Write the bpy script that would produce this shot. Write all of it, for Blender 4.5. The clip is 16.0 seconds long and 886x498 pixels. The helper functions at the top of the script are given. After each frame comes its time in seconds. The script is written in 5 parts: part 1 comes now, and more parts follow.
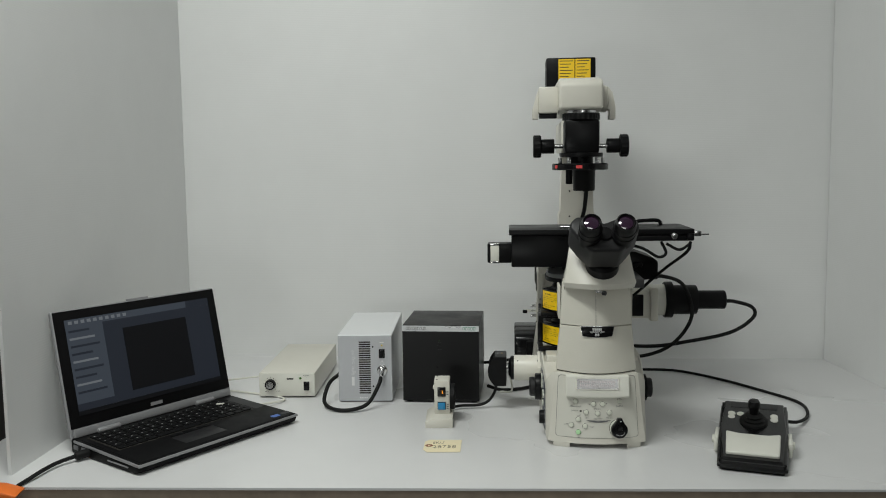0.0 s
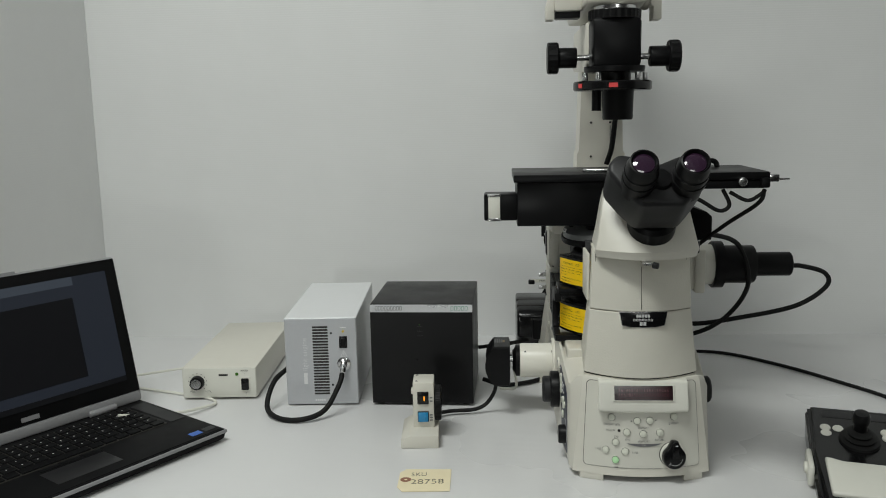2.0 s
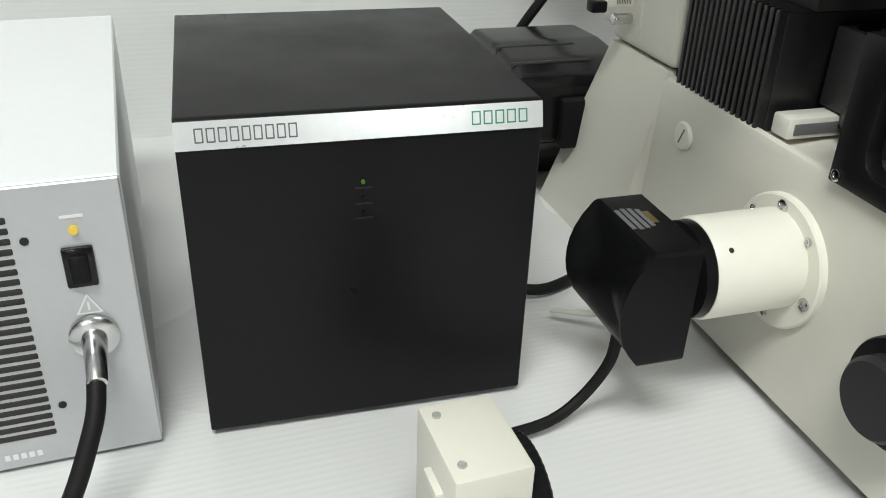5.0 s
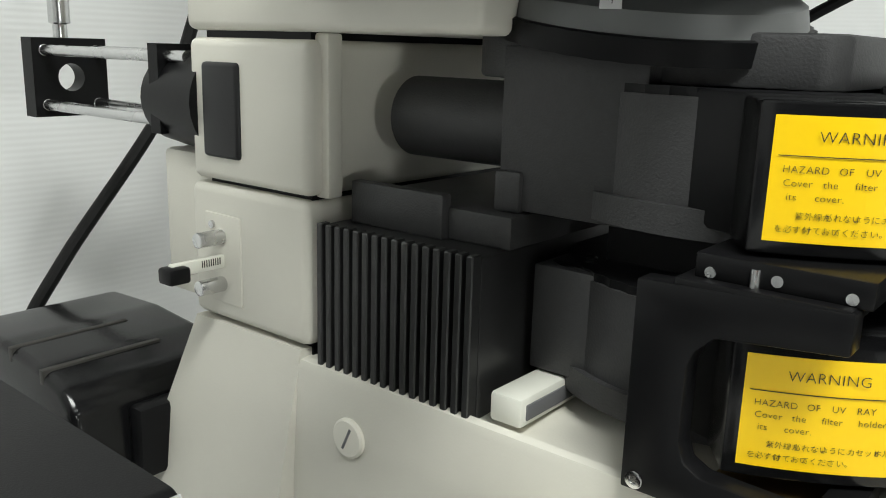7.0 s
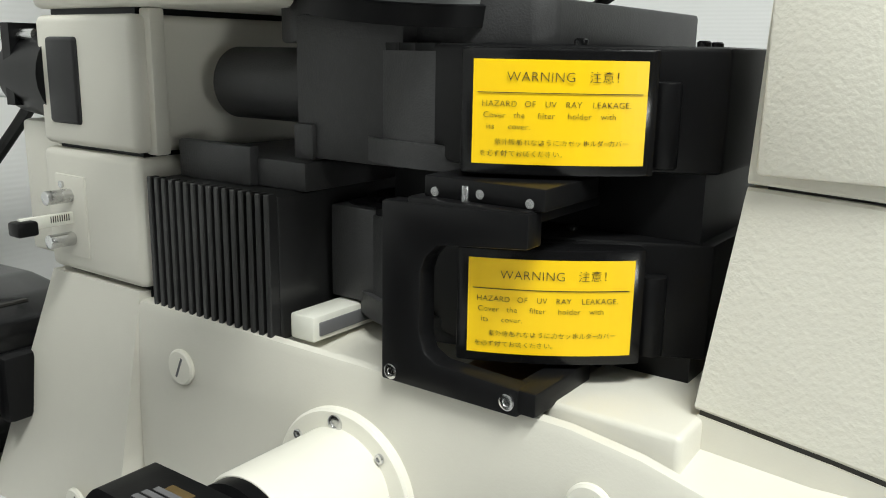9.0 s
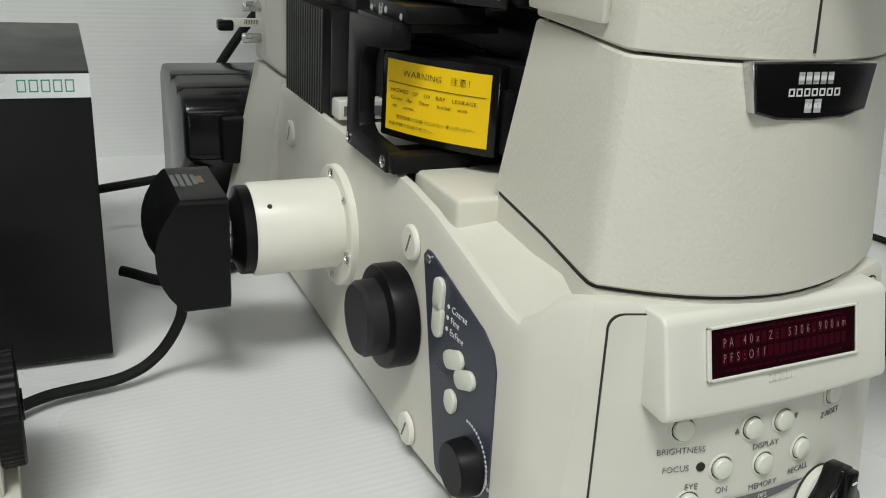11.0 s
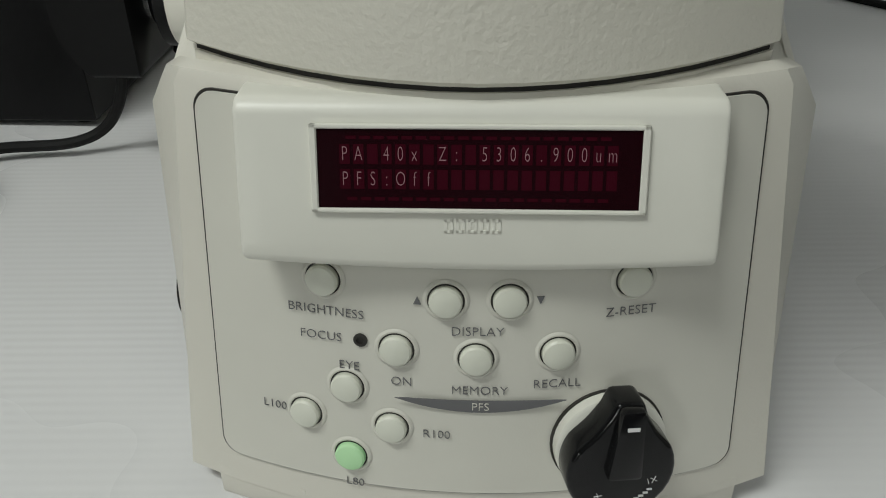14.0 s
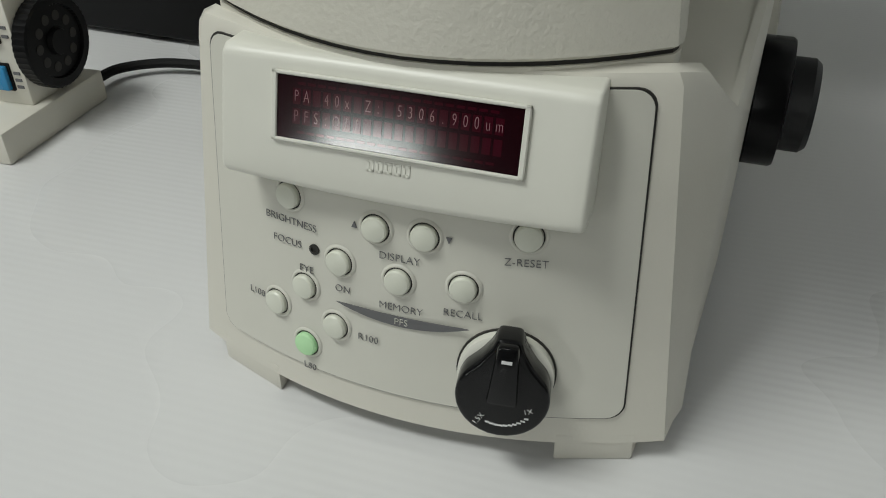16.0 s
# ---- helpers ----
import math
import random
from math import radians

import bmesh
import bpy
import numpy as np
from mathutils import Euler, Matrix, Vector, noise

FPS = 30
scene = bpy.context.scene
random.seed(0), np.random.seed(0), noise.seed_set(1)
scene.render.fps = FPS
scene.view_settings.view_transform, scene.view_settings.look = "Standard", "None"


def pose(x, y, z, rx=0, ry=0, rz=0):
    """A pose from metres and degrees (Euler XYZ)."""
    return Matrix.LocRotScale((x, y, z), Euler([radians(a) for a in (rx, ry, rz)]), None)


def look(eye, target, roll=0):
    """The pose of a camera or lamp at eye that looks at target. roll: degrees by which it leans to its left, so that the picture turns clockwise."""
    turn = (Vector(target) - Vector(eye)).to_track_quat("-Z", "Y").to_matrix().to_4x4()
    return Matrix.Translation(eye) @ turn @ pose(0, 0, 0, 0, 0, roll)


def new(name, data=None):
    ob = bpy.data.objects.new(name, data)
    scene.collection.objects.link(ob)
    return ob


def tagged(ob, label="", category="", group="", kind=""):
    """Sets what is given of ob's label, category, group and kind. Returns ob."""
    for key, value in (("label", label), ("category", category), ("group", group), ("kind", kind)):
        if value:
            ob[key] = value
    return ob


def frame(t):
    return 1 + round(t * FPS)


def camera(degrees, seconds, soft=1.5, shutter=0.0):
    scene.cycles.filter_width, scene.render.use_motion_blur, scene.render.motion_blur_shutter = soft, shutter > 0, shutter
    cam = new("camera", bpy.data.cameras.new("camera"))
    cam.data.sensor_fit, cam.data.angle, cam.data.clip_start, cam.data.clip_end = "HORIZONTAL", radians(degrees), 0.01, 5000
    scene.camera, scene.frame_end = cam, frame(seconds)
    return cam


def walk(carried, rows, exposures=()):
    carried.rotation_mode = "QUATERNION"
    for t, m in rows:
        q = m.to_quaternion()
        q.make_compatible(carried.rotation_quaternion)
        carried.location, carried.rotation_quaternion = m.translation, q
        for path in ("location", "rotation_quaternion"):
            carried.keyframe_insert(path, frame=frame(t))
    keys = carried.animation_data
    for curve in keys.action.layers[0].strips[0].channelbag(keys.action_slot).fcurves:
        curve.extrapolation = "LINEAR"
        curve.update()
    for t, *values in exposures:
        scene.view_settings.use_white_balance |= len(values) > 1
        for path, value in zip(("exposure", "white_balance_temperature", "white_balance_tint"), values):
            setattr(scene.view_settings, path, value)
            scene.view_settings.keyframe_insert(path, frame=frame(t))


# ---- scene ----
cam = camera(55.3, 16.0, soft=1.0)
PATH = [
    (0, (-0.1525, -1.5174, 0.5134), (-0.3155, 0.4661, 0.3165), -0.72),
    (0.5, (-0.1520, -1.4557, 0.5113), (-0.3199, 0.5258, 0.2972), -0.76),
    (1, (-0.1640, -1.3560, 0.5134), (-0.2729, 0.6280, 0.2856), -0.83),
    (1.5, (-0.1807, -1.2354, 0.5061), (-0.2990, 0.7452, 0.2550), -0.85),
    (2, (-0.1849, -1.0521, 0.4767), (-0.3112, 0.9177, 0.1545), -1.12),
    (2.5, (-0.1908, -0.8436, 0.4564), (-0.3535, 1.0887, -0.0334), -1.20),
    (3, (-0.2727, -0.6356, 0.4084), (-0.4726, 1.2771, -0.1547), -0.73),
    (3.2, (-0.3239, -0.5413, 0.3988), (-0.5188, 1.3650, -0.1880), -0.96),
    (5.3, (-0.3800, -0.0433, 0.2928), (0.3291, 1.5520, -0.6828), 2.19),
    (5.5, (-0.3746, -0.0221, 0.2936), (0.4656, 1.5215, -0.6610), 2.04),
    (6, (-0.3552, 0.0329, 0.2907), (0.7859, 1.4714, -0.5022), 3.35),
    (6.5, (-0.3409, 0.0861, 0.2805), (0.9881, 1.4313, -0.3708), 1.66),
    (7, (-0.3287, 0.1083, 0.2759), (1.1828, 1.3322, -0.1903), 1.65),
    (7.5, (-0.3315, 0.1090, 0.2745), (1.2836, 1.2274, -0.1008), 0.96),
    (8, (-0.3337, 0.0888, 0.2752), (1.3003, 1.1630, -0.1442), -0.10),
    (8.2, (-0.3350, 0.0775, 0.2733), (1.2947, 1.1524, -0.1609), -0.07),
    (10.3, (-0.3248, -0.0874, 0.2534), (0.9170, 1.3647, -0.3378), 4.07),
    (10.5, (-0.3084, -0.1087, 0.2562), (0.8079, 1.4129, -0.4062), 3.80),
    (11, (-0.2464, -0.2085, 0.2593), (0.5718, 1.4618, -0.4758), 4.13),
    (11.5, (-0.1927, -0.2793, 0.2495), (0.4032, 1.4695, -0.5164), 5.12),
    (12, (-0.1403, -0.2875, 0.2137), (0.3181, 1.4990, -0.5598), 5.30),
    (12.5, (-0.0651, -0.2569, 0.2063), (0.2237, 1.5466, -0.6084), 4.85),
    (13, (-0.0316, -0.2281, 0.2080), (0.0376, 1.5718, -0.6613), 2.00),
    (13.5, (-0.0043, -0.2149, 0.2115), (-0.0913, 1.4867, -0.8359), -0.64),
    (14, (0.0009, -0.1787, 0.2063), (-0.0868, 1.5024, -0.8735), -0.87),
    (14.5, (0.0109, -0.1538, 0.2017), (-0.1195, 1.4975, -0.9192), -1.71),
    (15, (0.0277, -0.1574, 0.2028), (-0.1174, 1.4763, -0.9417), -0.82),
    (15.5, (0.0518, -0.1710, 0.2137), (-0.2509, 1.4007, -0.9854), -1.15),
    (16, (0.0858, -0.2022, 0.2248), (-0.4758, 1.3312, -0.9299), -0.70),
]
EXPOSURES = [(0, 0.0), (3, 0.02), (5.3, 0.9), (6.5, 1.0), (8, 1.3), (10.3, 0.62), (11, 0.47), (12, 0.08), (13, 0.0), (14.5, 0.0), (15.2, 0.02), (16, 0.1)]
walk(cam, [(t, look(e, g, r)) for t, e, g, r in PATH], EXPOSURES)

# ---- world and light ----
world = bpy.data.worlds.new("world")
scene.world = world
world.use_nodes = True
world.node_tree.nodes["Background"].inputs[0].default_value = (0.8, 0.8, 0.78, 1)
world.node_tree.nodes["Background"].inputs[1].default_value = 0.06


def area(name, eye, target, sx, sy, power, colour=(1, 1, 1)):
    d = bpy.data.lights.new(name, "AREA")
    d.shape, d.size, d.size_y, d.energy, d.color = "RECTANGLE", sx, sy, power, colour
    ob = new(name, d)
    ob.matrix_world = look(eye, target)
    return ob


area("ceiling_tube_lamp", (-0.72, -0.60, 1.72), (-0.60, -0.38, 0), 0.9, 0.3, 20.5, (0.965, 1.0, 0.955))
# unseen second overhead source, added as fill from behind the camera
area("overhead_fill_back", (-0.35, -1.9, 1.72), (-0.3, -1.8, 0), 1.4, 0.3, 7, (0.965, 1.0, 0.955))
area("softbox_lamp", (-0.83, -2.0, 0.13), (0, 0.1, 0.15), 0.26, 0.15, 3.0, (0.965, 1.0, 0.96))
area("softbox_lamp_far", (0.27, -2.65, 0.93), (0, 0.1, 0.15), 0.5, 0.24, 3.6, (0.965, 1.0, 0.96))


# ---- materials ----
def material(name, colour, rough=0.5, metal=0.0, scale=120.0, vary=0.06, bump=0.0, bump_scale=400.0, coat=0.0, spec=0.5):
    m = bpy.data.materials.new(name)
    m.use_nodes = True
    nt = m.node_tree
    b = nt.nodes["Principled BSDF"]
    b.inputs["Roughness"].default_value = rough
    b.inputs["Metallic"].default_value = metal
    b.inputs["Coat Weight"].default_value = coat
    b.inputs["Specular IOR Level"].default_value = spec
    geo = nt.nodes.new("ShaderNodeTexCoord")

    def noise_node(s, detail=3.0):
        n = nt.nodes.new("ShaderNodeTexNoise")
        n.inputs["Scale"].default_value = s
        n.inputs["Detail"].default_value = detail
        nt.links.new(geo.outputs["Object"], n.inputs["Vector"])
        return n
    n1 = noise_node(scale)
    n2 = noise_node(scale / 14, 5.0)
    add = nt.nodes.new("ShaderNodeMath")
    add.operation = "ADD"
    nt.links.new(n1.outputs["Fac"], add.inputs[0])
    nt.links.new(n2.outputs["Fac"], add.inputs[1])
    ramp = nt.nodes.new("ShaderNodeMapRange")
    ramp.inputs["From Min"].default_value, ramp.inputs["From Max"].default_value = 0.6, 1.4
    ramp.inputs["To Min"].default_value, ramp.inputs["To Max"].default_value = 1 - vary, 1 + vary
    nt.links.new(add.outputs[0], ramp.inputs["Value"])
    mul = nt.nodes.new("ShaderNodeVectorMath")
    mul.operation = "SCALE"
    mul.inputs[0].default_value = colour
    nt.links.new(ramp.outputs[0], mul.inputs["Scale"])
    nt.links.new(mul.outputs[0], b.inputs["Base Color"])
    r2 = nt.nodes.new("ShaderNodeMapRange")
    r2.inputs["From Min"].default_value, r2.inputs["From Max"].default_value = 0.3, 0.7
    r2.inputs["To Min"].default_value, r2.inputs["To Max"].default_value = max(0.02, rough - 0.07), min(1, rough + 0.07)
    nt.links.new(n2.outputs["Fac"], r2.inputs["Value"])
    nt.links.new(r2.outputs[0], b.inputs["Roughness"])
    if bump:
        n3 = noise_node(bump_scale, 2.0)
        bp = nt.nodes.new("ShaderNodeBump")
        bp.inputs["Strength"].default_value = bump
        bp.inputs["Distance"].default_value = 0.0006
        nt.links.new(n3.outputs["Fac"], bp.inputs["Height"])
        nt.links.new(bp.outputs[0], b.inputs["Normal"])
    return m


def ribbed(name, colour, axis, pitch, depth=0.5, rough=0.45):
    """Corrugated plastic sheet: fine parallel ribs along one direction, with scuffs."""
    m = material(name, colour, rough, scale=9.0, vary=0.025)
    nt = m.node_tree
    b = nt.nodes["Principled BSDF"]
    tc = nt.nodes.new("ShaderNodeTexCoord")
    w = nt.nodes.new("ShaderNodeTexWave")
    w.wave_type, w.bands_direction = "BANDS", axis
    w.inputs["Scale"].default_value = 1 / pitch / 6.283 * 2 * 3.1416 / 3.1416
    w.inputs["Distortion"].default_value = 0.15
    nt.links.new(tc.outputs["Object"], w.inputs["Vector"])
    bp = nt.nodes.new("ShaderNodeBump")
    bp.inputs["Strength"].default_value = depth
    bp.inputs["Distance"].default_value = 0.0007
    nt.links.new(w.outputs["Fac"], bp.inputs["Height"])
    nt.links.new(bp.outputs[0], b.inputs["Normal"])
    return m


def glow(name, colour, strength, base=(0.02, 0.02, 0.02), rough=0.4, spec=0.06):
    m = material(name, base, rough, vary=0.0)
    b = m.node_tree.nodes["Principled BSDF"]
    b.inputs["Emission Color"].default_value = (*colour, 1)
    b.inputs["Emission Strength"].default_value = strength
    b.inputs["Specular IOR Level"].default_value = spec
    return m


CREAM = material("cream_enamel", (0.655, 0.635, 0.565), 0.42, scale=60, vary=0.02, bump=0.10, bump_scale=900)
CREAM_ROUGH = material("cream_textured_enamel", (0.655, 0.635, 0.56), 0.45, scale=60, vary=0.02, bump=0.55, bump_scale=520)
CREAM_PANEL = material("pale_panel_plastic", (0.635, 0.625, 0.56), 0.5, scale=80, vary=0.015, bump=0.05, bump_scale=1500)
IVORY = material("ivory_plastic", (0.715, 0.71, 0.64), 0.38, scale=80, vary=0.02)
WHITE = material("white_enamel", (0.76, 0.74, 0.66), 0.35, scale=90, vary=0.02)
BLACK = material("black_anodised_metal", (0.0065, 0.0065, 0.007), 0.36, scale=200, vary=0.12, bump=0.05, bump_scale=1200, spec=0.14)
BLACK_MATT = material("black_textured_casting", (0.009, 0.009, 0.0095), 0.5, scale=250, vary=0.15, bump=0.5, bump_scale=900, spec=0.3)
BLACK_GLOSS = material("black_gloss_plastic", (0.006, 0.006, 0.0065), 0.2, scale=60, vary=0.1, spec=0.3)
BLACK_CASE = material("black_powder_coat", (0.0065, 0.0065, 0.007), 0.34, scale=300, vary=0.12, bump=0.12, bump_scale=1600, spec=0.18)
FIN = material("black_anodised_fin", (0.020, 0.020, 0.0205), 0.36, scale=220, vary=0.15, bump=0.08, bump_scale=900, spec=0.5)
CAST = material("dark_grey_casting", (0.042, 0.042, 0.043), 0.46, scale=250, vary=0.12, bump=0.3, bump_scale=1100, spec=0.35)
GREY_DARK = material("dark_grey_plastic", (0.016, 0.016, 0.017), 0.45, scale=150, vary=0.1, spec=0.3)
RUBBER = material("black_rubber", (0.008, 0.008, 0.008), 0.6, scale=200, vary=0.1, spec=0.2)
STEEL = material("bright_steel", (0.6, 0.6, 0.6), 0.25, metal=1.0, scale=300, vary=0.05)
BRASS_DARK = material("dull_brass", (0.22, 0.15, 0.06), 0.4, metal=0.6, scale=200, vary=0.1)
SILVER = material("silver_paint", (0.5, 0.51, 0.53), 0.38, metal=0.35, scale=200, vary=0.03)
SILVER_TOP = material("white_powder_coat", (0.74, 0.75, 0.76), 0.4, scale=150, vary=0.02)
STRIP = material("brushed_aluminium_strip", (0.72, 0.73, 0.74), 0.3, metal=0.6, scale=200, vary=0.04)
YELLOW = material("yellow_label_film", (0.93, 0.6, 0.0), 0.4, scale=80, vary=0.02)
INK = material("black_ink", (0.02, 0.018, 0.015), 0.6, vary=0.0)
GREY_INK = material("grey_ink", (0.13, 0.13, 0.135), 0.6, vary=0.0)
GREEN_INK = material("green_ink", (0.02, 0.25, 0.15), 0.5, vary=0.0)
WHITE_INK = material("white_ink", (0.75, 0.75, 0.75), 0.5, vary=0.0)
SLATE = material("slate_blue_panel", (0.035, 0.04, 0.06), 0.42, scale=120, vary=0.05)
RED_MARK = material("red_mark", (0.7, 0.06, 0.06), 0.4, vary=0.02)
BUTTON = material("milky_button_plastic", (0.68, 0.69, 0.6), 0.35, scale=100, vary=0.02)
BUTTON_LIT = glow("lit_green_button", (0.25, 0.9, 0.3), 0.07, (0.46, 0.68, 0.42))
VFD = material("dark_red_display_glass", (0.014, 0.002, 0.004), 0.11, vary=0.05)
VFD_CELL = glow("display_cell", (0.13, 0.008, 0.022), 0.13, (0.010, 0.001, 0.003), 0.11, 0.5)
VFD_INK = glow("display_character", (0.62, 0.36, 0.38), 0.24, (0.02, 0.02, 0.02), 0.11, 0.5)
PAPER = material("manila_card", (0.82, 0.73, 0.50), 0.8, scale=60, vary=0.05)
BROWN = material("brown_paper_ring", (0.28, 0.13, 0.08), 0.8, scale=80, vary=0.05)
TABLE_SHEET = ribbed("white_corrugated_sheet_flat", (0.69, 0.69, 0.69), "Y", 0.0046, 0.07, 0.3)
WALL_SHEET = ribbed("white_corrugated_sheet", (0.75, 0.755, 0.75), "Z", 0.0046, 0.11, 0.42)
PLY = material("weathered_plywood_edge", (0.26, 0.21, 0.16), 0.8, scale=40, vary=0.25, bump=0.4, bump_scale=120)
DARK = material("dark_room_paint", (0.12, 0.115, 0.11), 0.8, scale=8, vary=0.1)
FLOOR_MAT = material("dark_concrete", (0.09, 0.09, 0.09), 0.8, scale=12, vary=0.15)
CEIL = material("ceiling_paint", (0.6, 0.6, 0.6), 0.85, scale=10, vary=0.05)
ORANGE = material("orange_plastic", (0.85, 0.18, 0.02), 0.4, vary=0.05)
BLUE = material("blue_button", (0.02, 0.24, 0.5), 0.3, vary=0.03)
AMBER = glow("amber_lamp", (1.0, 0.35, 0.02), 1.2)
AMBER_DIM = glow("dim_amber_lamp", (0.8, 0.55, 0.08), 0.35, (0.3, 0.25, 0.05))
GREEN_LED = glow("green_lamp", (0.15, 0.6, 0.02), 0.15)
LENS = material("coated_lens_glass", (0.03, 0.012, 0.03), 0.05, coat=1.0, vary=0.0)
LAP_BLACK = material("black_laptop_plastic", (0.007, 0.007, 0.0075), 0.45, scale=300, vary=0.1, spec=0.06)
LAP_GREY = material("grey_magnesium_trim", (0.3, 0.3, 0.31), 0.4, metal=0.4, scale=200, vary=0.04)
SCREEN = glow("screen_black", (0.012, 0.013, 0.016), 0.15, (0.008, 0.008, 0.009))
SCREEN_BLUE = glow("screen_navy", (0.035, 0.05, 0.085), 0.20)
SCREEN_LIGHT = glow("screen_pale_blue", (0.13, 0.165, 0.22), 0.22)
SCREEN_WHITE = glow("screen_white", (0.3, 0.33, 0.36), 0.35)
NOSE = material("grey_nosepiece", (0.17, 0.175, 0.175), 0.4, metal=0.2, scale=100, vary=0.04)
STICKER_BLUE = material("blue_sticker", (0.02, 0.12, 0.5), 0.3, vary=0.03)


# ---- building helpers ----
def thing(name, label, category, m=None, group="", kind=""):
    ob = new(name)
    ob.empty_display_size = 0.02
    if m is not None:
        ob.matrix_world = m
    return tagged(ob, label, category, group, kind)


def part(name, bm, mat, parent=None, label="", smooth=True, m=None):
    me = bpy.data.meshes.new(name)
    bmesh.ops.recalc_face_normals(bm, faces=bm.faces)
    bm.to_mesh(me)
    bm.free()
    if smooth:
        me.polygons.foreach_set("use_smooth", [True] * len(me.polygons))
        me.set_sharp_from_angle(angle=radians(32))
    me.materials.append(mat)
    ob = new(name, me)
    if parent is not None:
        ob.parent = parent
    if m is not None:
        ob.matrix_local = m
    return tagged(ob, label)


def box(x0, x1, y0, y1, z0, z1, bevel=0.0, seg=2, bm=None):
    b = bmesh.new()
    bmesh.ops.create_cube(b, size=1.0)
    bmesh.ops.scale(b, vec=(x1 - x0, y1 - y0, z1 - z0), verts=b.verts)
    bmesh.ops.translate(b, vec=((x0 + x1) / 2, (y0 + y1) / 2, (z0 + z1) / 2), verts=b.verts)
    if bevel:
        bmesh.ops.bevel(b, geom=b.edges[:], offset=bevel, segments=seg, profile=0.5, affect="EDGES", clamp_overlap=True)
    return merge(bm, b)


def merge(bm, b):
    if bm is None:
        return b
    me = bpy.data.meshes.new("tmp")
    b.to_mesh(me)
    b.free()
    bm.from_mesh(me)
    bpy.data.meshes.remove(me)
    return bm


def prism(poly, axis, a, b_, bevel=0.0, seg=2, bm=None):
    """Extrudes a polygon of two coordinates along axis, from a to b_."""
    b = bmesh.new()
    put = {"x": lambda u, v, w: (w, u, v), "y": lambda u, v, w: (u, w, v), "z": lambda u, v, w: (u, v, w)}[axis]
    lo = [b.verts.new(put(u, v, a)) for u, v in poly]
    hi = [b.verts.new(put(u, v, b_)) for u, v in poly]
    b.faces.new(lo)
    b.faces.new(hi)
    n = len(poly)
    for i in range(n):
        b.faces.new((lo[i], lo[(i + 1) % n], hi[(i + 1) % n], hi[i]))
    bmesh.ops.recalc_face_normals(b, faces=b.faces)
    if bevel:
        bmesh.ops.bevel(b, geom=b.edges[:], offset=bevel, segments=seg, profile=0.5, affect="EDGES", clamp_overlap=True)
    return merge(bm, b)


def lathe(profile, origin=(0, 0, 0), axis=(0, 0, 1), seg=40, bm=None, ribs=0, rib=0.0):
    """Turns a profile of (radius, height) round axis. ribs: fine grip flutes on the rim."""
    b = bmesh.new()
    rot = Vector((0, 0, 1)).rotation_difference(Vector(axis)).to_matrix()
    rings = []
    for r, z in profile:
        ring = []
        for i in range(seg):
            a = 2 * math.pi * i / seg
            rr = r * (1 - (rib if ribs and i % 2 else 0))
            ring.append(b.verts.new(Vector(origin) + rot @ Vector((rr * math.cos(a), rr * math.sin(a), z))))
        rings.append(ring)
    for p, q in zip(rings, rings[1:]):
        for i in range(seg):
            b.faces.new((p[i], p[(i + 1) % seg], q[(i + 1) % seg], q[i]))
    b.faces.new(rings[0])
    b.faces.new(rings[-1])
    return merge(bm, b)


def cyl(p0, p1, r, r1=None, seg=28, edge=0.0, bm=None):
    p0, p1 = Vector(p0), Vector(p1)
    h = (p1 - p0).length
    r1 = r if r1 is None else r1
    e = min(edge, h / 3, r / 3, r1 / 3)
    prof = [(r, 0), (r1, h)] if not e else [(r - e, 0), (r - e * 0.3, e * 0.3), (r, e), (r1, h - e), (r1 - e * 0.3, h - e * 0.3), (r1 - e, h)]
    return lathe(prof, p0, (p1 - p0).normalized(), seg, bm)


def loft(rings, bm=None):
    b = bmesh.new()
    vs = [[b.verts.new(p) for p in ring] for ring in rings]
    n = len(vs[0])
    for p, q in zip(vs, vs[1:]):
        for i in range(n):
            b.faces.new((p[i], p[(i + 1) % n], q[(i + 1) % n], q[i]))
    b.faces.new(vs[0])
    b.faces.new(vs[-1])
    return merge(bm, b)


def sweep(points, r, seg=10, steps=8, bm=None):
    """A round cable through the points."""
    pts = [Vector(p) for p in points]
    ext = [2 * pts[0] - pts[1]] + pts + [2 * pts[-1] - pts[-2]]
    line = []
    for i in range(1, len(ext) - 2):
        a, b_, c, d = ext[i - 1:i + 3]
        for k in range(steps):
            t = k / steps
            line.append(0.5 * (2 * b_ + (c - a) * t + (2 * a - 5 * b_ + 4 * c - d) * t * t + (3 * b_ - a - 3 * c + d) * t ** 3))
    line.append(pts[-1])
    side = None
    rings = []
    for i, p in enumerate(line):
        tan = (line[min(i + 1, len(line) - 1)] - line[max(i - 1, 0)]).normalized()
        if side is None:
            side = tan.orthogonal().normalized()
        side = (side - tan * side.dot(tan)).normalized()
        up = tan.cross(side)
        rings.append([p + r * (math.cos(2 * math.pi * k / seg) * side + math.sin(2 * math.pi * k / seg) * up) for k in range(seg)])
    return loft(rings, bm)


